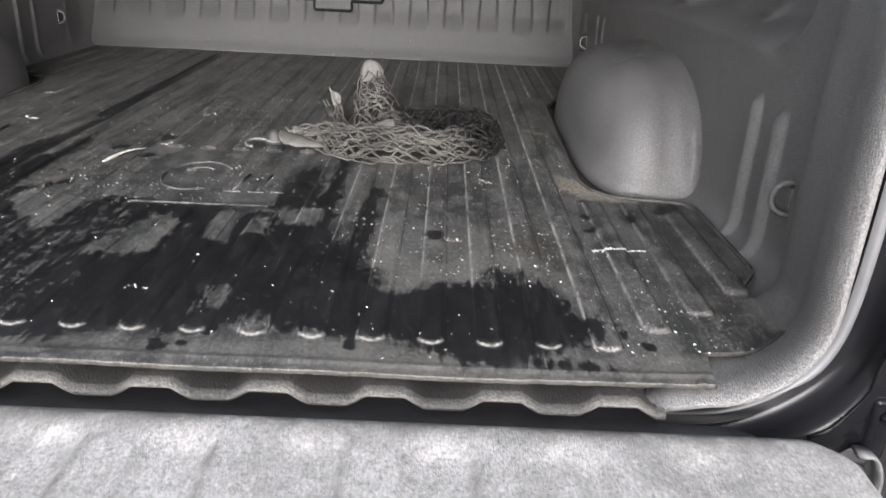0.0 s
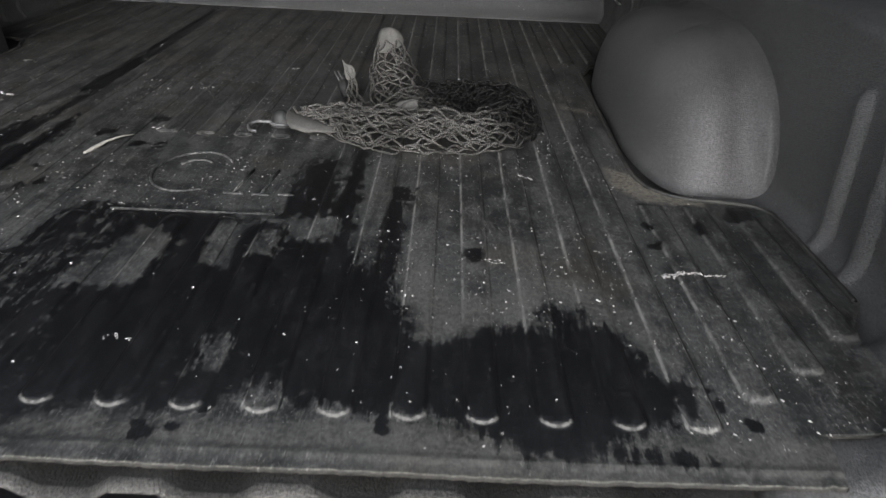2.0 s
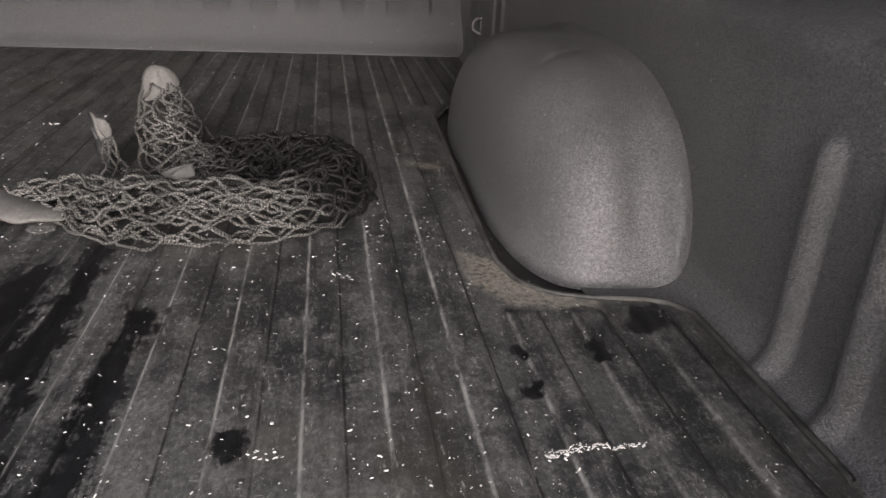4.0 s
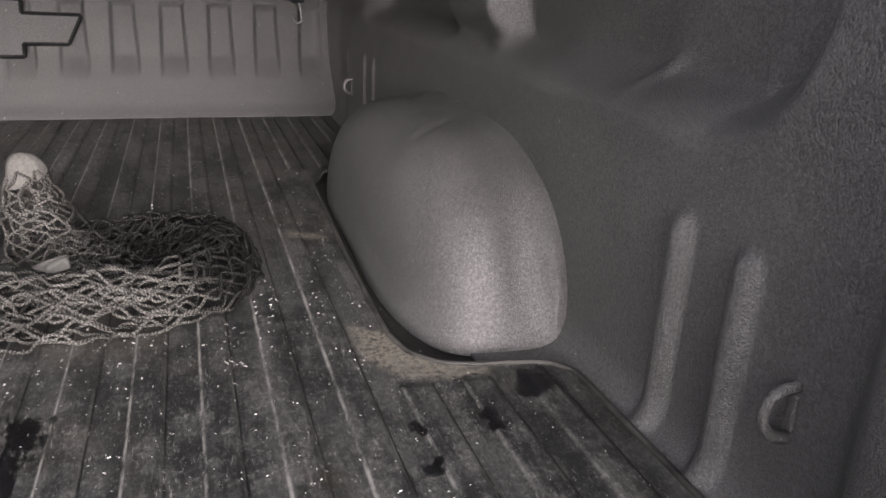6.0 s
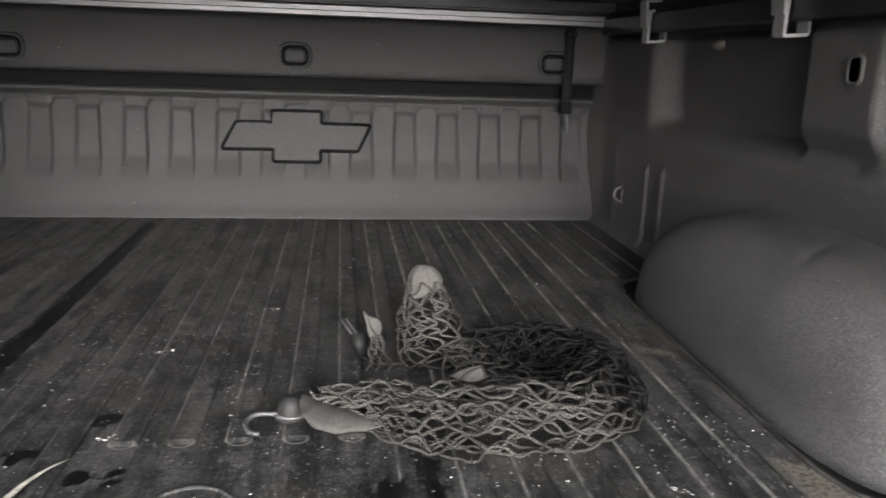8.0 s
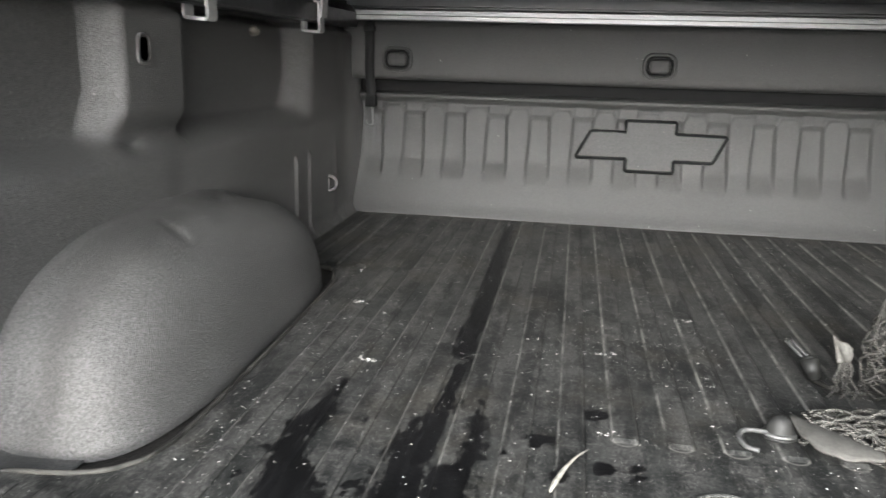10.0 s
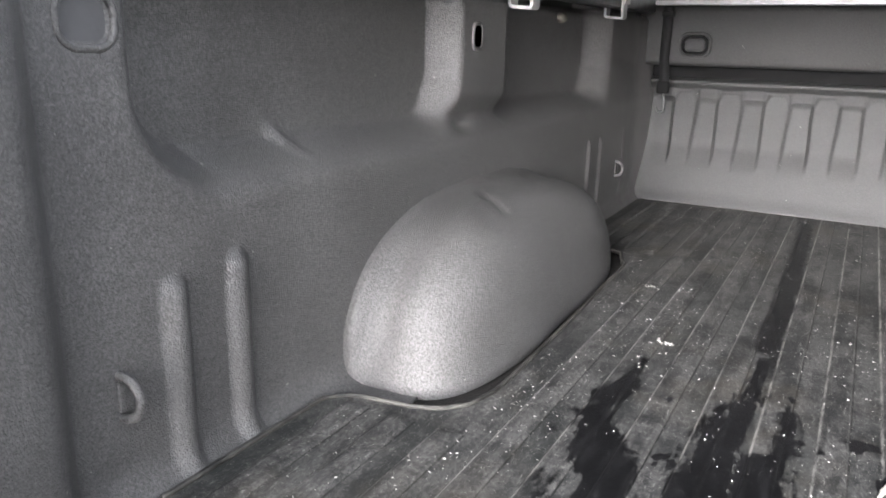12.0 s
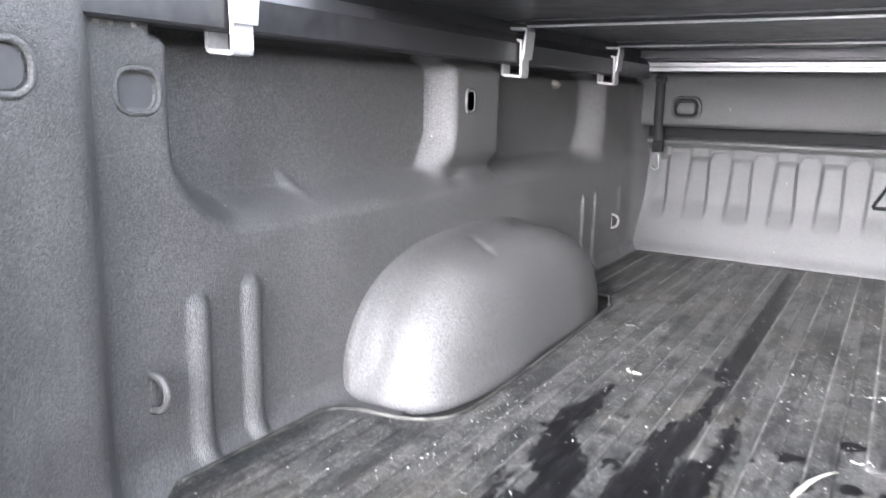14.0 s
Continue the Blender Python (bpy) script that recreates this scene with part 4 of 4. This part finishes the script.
    bmesh.ops.recalc_face_normals(bm, faces=bm.faces[:])
    bm.to_mesh(top.data)
    bm.free()
    for sign in (1, -1):  # the raised bead round the edge, along the walls and the wheel arches
        ys = [0.278 + 0.008 * k for k in range(143)]
        line = [(sign * (float(np.interp(y, MAT_EDGE_Y, MAT_EDGE_X)) - 0.004), y) for y in ys]
        bead = bent([(x, y, lift(x, y) + 0.0012) for x, y in line], 0.004, 2)
        joined_tubes("edge_bead", [tube(bead, 0.0030, 8)], BEAD, mat_thing, "raised worn bead along the mat's edge")
    # moulded marks in the plain field
    marks = [[(-0.092, 0.442), (0.118, 0.446)], [(0.035, 0.508), (0.062, 0.508)], [(0.074, 0.508), (0.098, 0.508)], [(0.110, 0.510), (0.130, 0.511)], [(0.048, 0.515), (0.055, 0.60)], [(0.086, 0.515), (0.092, 0.60)]]
    for line in marks:
        pts = bent([(x, y, -0.0006) for x, y in line], 0.004)
        joined_tubes("moulded_bar", [tube(pts, 0.0026, 6)], RUBBER, mat_thing)
    arc = [(-0.030 + 0.055 * math.cos(w), 0.585 + 0.078 * math.sin(w), -0.0006) for w in np.linspace(0.55, 5.3, 26)]
    joined_tubes("moulded_arc", [tube(arc, 0.0026, 6)], RUBBER, mat_thing)
    arc = [(-0.030 + 0.028 * math.cos(w), 0.585 + 0.045 * math.sin(w), -0.0006) for w in np.linspace(0.9, 2.6, 12)]
    joined_tubes("moulded_arc", [tube(arc, 0.0022, 6)], RUBBER, mat_thing)


rubber_mat()

# ---- folding cover over the bed ----
cover = thing("tonneau_cover", "black folding bed cover clamped over the bed", "bed cover", 0, 1.0, 0.57)
COVER_BACK = 0.556


def cover_parts():
    o = Vector(cover.location)

    def at(bm):
        bmesh.ops.translate(bm, verts=bm.verts[:], vec=-o)
        return bm

    for y0, y1 in ((COVER_BACK, 0.58), (0.586, 1.126), (1.134, 1.664), (1.672, 2.07)):
        bm = box(bmesh.new(), -0.86, 0.86, y0, y1, 0.578, 0.60, 0.004)
        part("cover_panel", at(bm), COVER_BLACK, cover, "black panel of the cover, underside")
    for y in (0.583, 1.130, 1.668):
        bm = bmesh.new()
        outline = [(y - 0.028, 0.580), (y - 0.026, 0.574), (y - 0.014, 0.570), (y + 0.014, 0.570), (y + 0.026, 0.574), (y + 0.028, 0.580)]
        ends = [[bm.verts.new((x, a, b)) for a, b in outline] for x in (-0.79, 0.79)]
        for k in range(len(outline) - 1):
            bm.faces.new((ends[0][k], ends[0][k + 1], ends[1][k + 1], ends[1][k]))
        bm.faces.new(ends[0][::-1])
        bm.faces.new(ends[1])
        bow = part("cross_bow", at(bm), RAIL_BLACK, cover, "black cross bow under the cover")
        # Thin bright bar added as the bow's highlight.
        joined_tubes("glint_bar", [tube([Vector((-0.785, y - 0.020, 0.5655)) - o, Vector((0.785, y - 0.020, 0.5675)) - o], 0.0026, 12)], BOW_GLINT, bow, "added bright bar for the highlight along the bow")
    bm = box(bmesh.new(), -0.82, 0.82, 1.975, 2.03, 0.5165, 0.545, 0.003)
    head = part("header_bar", at(bm), STRIP_ALU, cover, "brushed aluminium header strip")
    bm = box(bmesh.new(), -0.82, 0.82, 1.968, 2.03, 0.5455, 0.553, 0.002)
    part("header_lip", at(bm), RAIL_BLACK, head)
    # The strip's groove is only a near-black bar in place of its shade.
    bm = box(bmesh.new(), -0.82, 0.82, 1.972, 1.976, 0.529, 0.531, 0.0005)
    part("header_groove", at(bm), SHADE_AND_BLACK, head)
    bm = box(bmesh.new(), -0.84, 0.84, 1.978, 2.05, 0.553, 0.578)
    part("header_seal", at(bm), COVER_BLACK, head)
    for sign in (1, -1):
        bm = bmesh.new()
        outline = [(0.802, 0.500), (0.805, 0.497), (0.842, 0.497), (0.845, 0.502), (0.845, 0.520), (0.93, 0.520), (0.93, 0.578), (0.83, 0.578), (0.83, 0.556), (0.815, 0.553), (0.802, 0.535)]
        rings = [[bm.verts.new((sign * x, y, z)) for x, z in outline] for y in (-0.01, 2.02)]
        n = len(outline)
        for k in range(n):
            bm.faces.new((rings[0][k], rings[0][(k + 1) % n], rings[1][(k + 1) % n], rings[1][k]))
        bm.faces.new(rings[0][::-1])
        bm.faces.new(rings[1])
        bmesh.ops.recalc_face_normals(bm, faces=bm.faces[:])
        rail = part("side_rail", at(bm), RAIL_BLACK, cover, "black side rail along the bed wall")
        for y in (0.389, 1.122, 1.662):
            bm = bmesh.new()
            ribbon(bm, bent([(sign * 0.835, y, 0.500), (sign * 0.835, y, 0.476), (sign * 0.794, y, 0.473), (sign * 0.796, y, 0.540), (sign * 0.806, y, 0.541)], 0.005, 2), (0, 1, 0), 0.030, 0.0055)
            ribbon(bm, bent([(sign * 0.818, y, 0.5625), (sign * 0.784, y, 0.5615), (sign * 0.7895, y, 0.505)], 0.005, 2), (0, 1, 0), 0.036, 0.005)
            bmesh.ops.recalc_face_normals(bm, faces=bm.faces[:])
            part("clamp", at(bm), ALU, rail, "bare aluminium C-clamp")


cover_parts()


# ---- straps on the front wall ----
def strap(x):
    s = thing("tie_down_strap", "black webbing strap with hook hanging on the front wall", "strap", x, 1.97, 0.36, "straps on the front wall")
    bm = bmesh.new()
    ribbon(bm, bent([(0, 0.012, 0.155), (0, 0.006, 0.145), (0, 0.004, 0.02), (0.002, 0.018, -0.03), (0.003, 0.012, -0.055)], 0.012), (1, 0, 0), 0.026, 0.002)
    part("webbing", bm, WEBBING, s, "", True)
    bm = box(bmesh.new(), -0.016, 0.016, -0.004, 0.010, 0.128, 0.142, 0.003)
    part("keeper", bm, WEBBING, s)
    bm = box(bmesh.new(), -0.014, 0.018, 0.004, 0.020, -0.072, -0.040, 0.004)
    part("buckle", bm, SHADE_AND_BLACK, s, "black buckle")
    pts = bent([(0.004, 0.012, -0.07), (0.008, 0.010, -0.085), (0.012, 0.008, -0.12), (-0.006, 0.008, -0.122), (-0.010, 0.008, -0.108)], 0.01)
    joined_tubes("hook", [tube(pts, 0.0026, 8)], STEEL, s, "bent steel hook")


strap(-0.765)
strap(0.714)


# ---- cargo net ----
net = thing("cargo_net", "heaped grey corded cargo net with canvas ends and steel hooks", "cargo net", 0.28, 0.82, 0.0)
NET_LINE = [(0.078, 0.812, 0.014, 0.018), (0.15, 0.792, 0.020, 0.036), (0.23, 0.757, 0.024, 0.056), (0.33, 0.748, 0.024, 0.056), (0.41, 0.778, 0.024, 0.058), (0.45, 0.86, 0.026, 0.056), (0.435, 0.945, 0.024, 0.054), (0.375, 0.985, 0.022, 0.05), (0.30, 0.965, 0.020, 0.045), (0.25, 0.945, 0.018, 0.04)]
rope = random.Random(7)


def net_spine(s):
    """Place, height, half width and sideways direction along the roll, s from 0 to 1."""
    u = s * (len(NET_LINE) - 1)
    i = min(int(u), len(NET_LINE) - 2)
    p0, p1, p2, p3 = (np.array(NET_LINE[max(0, min(len(NET_LINE) - 1, i + k))]) for k in (-1, 0, 1, 2))
    t = u - i
    q = 0.5 * (2 * p1 + (p2 - p0) * t + (2 * p0 - 5 * p1 + 4 * p2 - p3) * t * t + (3 * p1 - p0 - 3 * p2 + p3) * t ** 3)
    d = (p2 - p0) * (1 - t) + (p3 - p1) * t
    side = np.array([d[1], -d[0]]) / (math.hypot(d[0], d[1]) + 1e-9)
    return q, side


def net_place(s, phi, swell, seed):
    q, side = net_spine(min(1.0, max(0.0, s)))
    lump = 1 + 0.22 * noise.noise(Vector((s * 14, phi * 1.3, seed)))
    half, high = q[3] * swell * lump, q[2] * 2.1 * swell * lump
    c, z = math.cos(phi), math.sin(phi)
    x, y = q[0] + side[0] * half * c, q[1] + side[1] * half * c
    return Vector((x - 0.28, y - 0.82, max(mat_z(x, y) + 0.0028, high * max(z, -0.05) + 0.003)))


def net_cords():
    cords = []
    for layer, (swell, count, wave) in enumerate(((1.0, 11, 0.054), (0.9, 10, 0.058), (0.76, 8, 0.055), (0.55, 6, 0.06))):
        for i in range(count):
            base = -0.1 + (math.pi + 0.2) * (i + 0.5) / count
            amp, shift = (math.pi / count) * 0.56, rope.uniform(-0.12, 0.12)
            a, b = rope.uniform(0.0, 0.05), rope.uniform(0.95, 1.0)
            pts, n = [], 190
            for k in range(n):
                s = a + (b - a) * k / (n - 1)
                run = s * 0.86 / wave + 0.25 * noise.noise(Vector((s * 9, i, layer)))
                tri = 2 * abs(2 * (run + 0.5 * (i % 2) - math.floor(run + 0.5 * (i % 2) + 0.5))) - 1
                tri = max(-1.0, min(1.0, 1.45 * tri))
                phi = base + shift * 0.3 + amp * tri + 0.42 * noise.noise(Vector((s * 8, i * 3.1, layer * 5.0)))
                p = net_place(s, phi, swell, layer * 3.7)
                p += Vector([0.006 * noise.noise(Vector((s * 45, i * 2.0 + c * 9, layer))) for c in range(3)])
                p.z = max(p.z, 0.0032)
                pts.append(p)
            cords.append(tube(pts, 0.00195, 6))
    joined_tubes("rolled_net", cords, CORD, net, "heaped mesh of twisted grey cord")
    # the slack middle of the heap
    slack = []
    for i in range(22):
        pts, turn = [], rope.uniform(0, 6.28)
        cx, cy = rope.uniform(0.27, 0.42), rope.uniform(0.80, 0.96)
        a, b = rope.uniform(0.03, 0.07), rope.uniform(0.015, 0.035)
        for k in range(40):
            w = 6.6 * k / 39
            x, y = cx + a * math.cos(w) * math.cos(turn) - b * math.sin(w) * math.sin(turn), cy + a * math.cos(w) * math.sin(turn) + b * math.sin(w) * math.cos(turn)
            z = 0.014 + 0.018 * (0.5 + 0.5 * math.sin(2.3 * w + i)) + 0.006 * noise.noise(Vector((x * 50, y * 50, i)))
            pts.append((x - 0.28, y - 0.82, max(0.004, z)))
        slack.append(tube(pts, 0.0019, 6))
    tagged(joined_tubes("slack_net", slack, CORD, net), kind="stuff")
    # the upright end, gathered under a canvas cap
    stand = []
    for layer, (swell, count) in enumerate(((1.0, 12), (0.78, 8))):
        for i in range(count):
            pts = []
            for k in range(60):
                t = k / 59
                z = 0.004 + 0.122 * t
                run = t * 3.4 + 0.5 * noise.noise(Vector((t * 4, i, layer + 9)))
                tri = 2 * abs(2 * (run + 0.5 * (i % 2) - math.floor(run + 0.5 * (i % 2) + 0.5))) - 1
                tri = max(-1.0, min(1.0, 1.4 * tri))
                phi = 2 * math.pi * (i + 0.54 * tri) / count + 0.25 * noise.noise(Vector((t * 5, i * 2.3, 1.0)))
                flare = swell * (0.019 + 0.022 * (1 - t) ** 1.2 + 0.012 * math.sin(3.1 * t)) * (1 + 0.12 * noise.noise(Vector((t * 5, phi, 4))))
                skew = 0.028 * (1 - t) ** 1.5
                pts.append(Vector((0.226 + 0.01 * (1 - t) + skew * max(0, math.cos(phi)) + flare * math.cos(phi) * 1.0 - 0.28, 0.958 + flare * 0.8 * math.sin(phi) - 0.82, z)))
            stand.append(tube(pts, 0.002, 6))
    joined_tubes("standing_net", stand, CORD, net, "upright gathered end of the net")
    verts, rows, cols = [], 14, 24
    for i in range(rows):
        t = i / (rows - 1)
        r = 0.0235 * math.sqrt(max(0.0, 1 - t ** 2.2)) + 0.0005
        for j in range(cols):
            w = 2 * math.pi * j / cols
            fold = 1 + 0.06 * math.sin(3 * w + 1) + 0.05 * math.sin(7 * w)
            drop = 0.010 * math.cos(w - 0.6) * (1 - t)
            verts.append((0.227 - 0.28 + r * fold * math.cos(w) - 0.004 * t, 0.959 - 0.82 + 0.75 * r * fold * math.sin(w), 0.112 + 0.035 * t + drop))
    faces = [(i * cols + j, i * cols + (j + 1) % cols, (i + 1) * cols + (j + 1) % cols, (i + 1) * cols + j) for i in range(rows - 1) for j in range(cols)]
    faces.append(tuple((rows - 1) * cols + j for j in range(cols)))
    cap = mesh_object("canvas_cap", verts, faces, CANVAS, net, "grey canvas cap on the gathered end")

    def leaf(name, corners, bulge, label):
        a, b, c, d = (Vector(p) for p in corners)
        n = ((b - a).cross(d - a)).normalized()
        rows, cols, verts = 12, 10, []
        for i in range(rows):
            for j in range(cols):
                u, v = i / (rows - 1), j / (cols - 1)
                p = a.lerp(b, u).lerp(d.lerp(c, u), v)
                verts.append(p + n * (bulge * math.sin(math.pi * u) * math.sin(math.pi * v) + 0.002 * math.sin(9 * u + 4 * v)) - Vector((0.28, 0.82, 0)))
        ob = mesh_object(name, verts, grid_faces(rows, cols), CANVAS, net, label)
        ob.modifiers.new("cloth", "SOLIDIFY").thickness = 0.003
        return ob

    rows, cols, verts = 22, 8, []
    for i in range(rows):  # the crescent: a fan of stitched canvas
        u = i / (rows - 1)
        inner = Vector((0.068, 0.818, 0.024)).lerp(Vector((0.166, 0.760, 0.012)), u)
        for j in range(cols):
            v = j / (cols - 1)
            out = 0.056 * math.sin(math.pi * u) ** 0.75 * v
            ripple = 0.0012 * math.sin(26 * u) * v
            verts.append(inner + Vector((-0.5 * out, -0.85 * out, 0.012 * math.sin(math.pi * u) * math.sin(2.4 * v) - 0.010 * v * math.sin(math.pi * u) + ripple)) - Vector((0.28, 0.82, 0)))
    end = mesh_object("canvas_end", verts, grid_faces(rows, cols, True), CANVAS, net, "grey stitched canvas end of the net")
    end.modifiers.new("cloth", "SOLIDIFY").thickness = 0.003
    leaf("canvas_tab", [(0.246, 0.822, 0.040), (0.262, 0.806, 0.040), (0.288, 0.808, 0.043), (0.284, 0.824, 0.056)], 0.004, "grey canvas tab in the heap")
    leaf("canvas_flag", [(0.153, 0.935, 0.053), (0.165, 0.93, 0.060), (0.166, 0.928, 0.076), (0.141, 0.936, 0.089)], 0.003, "small canvas flag on the second hook")
    o = Vector((0.28, 0.82, 0))
    pts = [Vector(p) - o for p in bent([(0.022, 0.757, 0.006), (0.010, 0.760, 0.006), (0.002, 0.783, 0.008), (0.014, 0.800, 0.010), (0.040, 0.797, 0.010)], 0.014, 4)]
    joined_tubes("steel_hook", [tube(pts, 0.0029, 8)], STEEL, net, "open steel hook on a short shank")
    # the domed swivel block with its steel band
    rows, cols, verts = 9, 22, []
    for i in range(rows):
        w = math.pi / 2 * i / (rows - 1)
        for j in range(cols):
            a = 2 * math.pi * j / cols
            r = math.cos(w) ** 0.8 + 0.001
            verts.append(Vector((0.0535 + 0.0175 * r * math.cos(a), 0.802 + 0.014 * r * math.sin(a), 0.006 + 0.025 * math.sin(w))) - o)
    faces = [(i * cols + j, i * cols + (j + 1) % cols, (i + 1) * cols + (j + 1) % cols, (i + 1) * cols + j) for i in range(rows - 1) for j in range(cols)]
    swivel = mesh_object("swivel", verts, faces, SWIVEL, net, "domed dark grey swivel block")
    for z, r, mat in ((0.0085, 0.0024, STEEL), (0.0045, 0.0022, SWIVEL)):
        ring = [Vector((0.0535 + 0.0178 * math.cos(a), 0.802 + 0.0143 * math.sin(a), z)) - o for a in np.linspace(0, 2 * math.pi, 24, endpoint=False)]
        joined_tubes("swivel_band", [tube(ring, r, 8, True)], mat, swivel, "steel band round the swivel" if mat is STEEL else "")
    bm = bmesh.new()
    bmesh.ops.create_cone(bm, cap_ends=True, segments=16, radius1=0.008, radius2=0.0135, depth=0.036, matrix=Matrix.Translation(Vector((0.139, 0.985, 0.021)) - o) @ Matrix.Rotation(-0.35, 4, "X") @ Matrix.Rotation(-0.3, 4, "Y"))
    bmesh.ops.bevel(bm, geom=[e for e in bm.edges if len(e.link_faces) == 2 and e.calc_face_angle() > 0.8], offset=0.004, segments=3, affect="EDGES")
    part("second_swivel", bm, SWIVEL, net, "dark grey swivel block of the second hook", True)
    for side in (0.0, 0.007):  # the two prongs of the hook
        pts = [Vector((x + side, y, z + 0.2 * side)) - o for x, y, z in bent([(0.131, 0.996, 0.030), (0.122, 1.012, 0.037), (0.114, 1.03, 0.043), (0.116, 1.036, 0.040)], 0.004, 3)]
        joined_tubes("second_hook", [tube(pts, 0.0022, 8)], STEEL, net, "bright steel prong of the second hook")
    leads = []
    for k in range(7):
        a, b = Vector((0.154 + 0.0017 * k, 0.932, 0.054 + 0.001 * k)), Vector((0.150 + 0.005 * k, 0.930 + 0.012 * (k % 3), 0.004))
        leads.append(tube([a.lerp(b, t) + Vector((0.005 * math.sin(11 * t + 2 * k) * t, -0.006 * t * (1 - t) * (k % 3), 0.0)) - o for t in np.linspace(0, 1, 18)], 0.002, 6))
    leads.append(tube([Vector(p) - o for p in bent([(0.140, 0.983, 0.006), (0.16, 0.95, 0.006), (0.2, 0.945, 0.008)], 0.01, 4)], 0.0032, 8))
    for lead in leads:
        joined_tubes("lead_cord", [lead], CORD, net, "cord gathered under the canvas flag")


net_cords()


# ---- litter on the mat ----
def chips(name, places, material, label, category, kind="stuff"):
    """Flat bent flakes and slivers that lie on the mat."""
    verts, faces = [], []
    pick = random.Random(len(places))
    for x, y, size in places:
        o, n = len(verts), 4 if size > 0.0011 else 3
        turn, curl = pick.gauss(0.0, 0.7), pick.uniform(-1.1, 1.1)
        long, wide, high = size * pick.uniform(1.3, 2.6), size * pick.uniform(0.45, 0.8), size * pick.uniform(0.3, 0.7)
        px, py = x, y
        for k in range(n):
            w = turn + curl * k / n
            px, py = px + long * math.cos(w) / n * 1.6, py + long * math.sin(w) / n * 1.6
            half = wide * (0.45 + 0.55 * math.sin(math.pi * (k + 0.6) / (n + 0.2))) * pick.uniform(0.7, 1.2)
            z = mat_z(px, py)
            a, b = -math.sin(w) * half, math.cos(w) * half
            verts += [(px - a, py - b, z - 0.0004), (px - 0.6 * a, py - 0.6 * b, z + high), (px + 0.6 * a, py + 0.6 * b, z + high), (px + a, py + b, z - 0.0004)]
        for k in range(n - 1):
            for q in range(3):
                i = o + 4 * k + q
                faces.append((i, i + 1, i + 5, i + 4))
        e = o + 4 * (n - 1)
        faces += [(o + 3, o + 2, o + 1, o), (e, e + 1, e + 2, e + 3)]
    ob = mesh_object(name, verts, faces, material, smooth=False)
    return tagged(ob, label, category, kind=kind)


drop = random.Random(21)
places = []
while len(places) < 4800:
    x, y = drop.uniform(-0.77, 0.77), drop.uniform(0.02, 1.93)
    if abs(x) > float(np.interp(y, MAT_EDGE_Y, MAT_EDGE_X)) - 0.015:
        continue
    if drop.random() > 0.35 + 0.65 * (noise.noise(Vector((x * 5, y * 3, 2.0))) > 0.0) or (y > 1.1 and drop.random() < 0.5):
        continue
    if -0.62 < x < (0.54 if y < 0.2 else 0.29 if y < 0.3 else 0.19) and y < 0.43 and drop.random() < 0.8:  # few lie in the wet
        continue
    if -0.53 < x < -0.28 and 0.4 < y < 0.8 and drop.random() < 0.65:
        continue
    places.append((x, y, 0.00045 + 0.0008 * drop.random() ** 3))
chips("pale_crumbs", places, CRUMB, "pale crumbs and flakes scattered over the rubber mat", "crumbs")
line = [(0.592 + 0.075 * t + drop.uniform(-0.002, 0.002), 0.326 + 0.007 * t + drop.uniform(-0.004, 0.004) * (1 - 0.6 * t), drop.uniform(0.0005, 0.0011)) for t in (drop.random() ** 1.3 for _ in range(150))]
chips("crumb_smear", line, CRUMB, "white smear of crumbs across the mat ribs", "crumbs")
for cx, cy, n in ((-0.562, 1.165, 9), (-0.478, 0.92, 14), (-0.145, 0.769, 5), (-0.138, 1.025, 8), (0.455, 0.619, 6), (-0.004, 1.204, 6), (0.40, 0.345, 8), (0.03, 0.155, 5)):
    chips("flake_cluster", [(cx + drop.uniform(-0.014, 0.014), cy + drop.uniform(-0.006, 0.006), drop.uniform(0.0006, 0.0014)) for _ in range(2 * n)], CRUMB, "small cluster of pale flakes on the mat", "crumbs")
pts = [(-0.168, 0.722), (-0.180, 0.700), (-0.193, 0.672), (-0.203, 0.645), (-0.207, 0.628)]
pts = bent([(x, y, 0.004 + mat_z(x, y)) for x, y in pts], 0.01, 4)
sliver = joined_tubes("wood_sliver", [tube(pts, list(np.interp(np.linspace(0, 1, len(pts)), [0, 0.3, 0.8, 1], [0.0008, 0.0015, 0.0032, 0.0015])), 7)], TWIG)
tagged(sliver, "pale bent sliver of wood on the mat", "wood sliver")
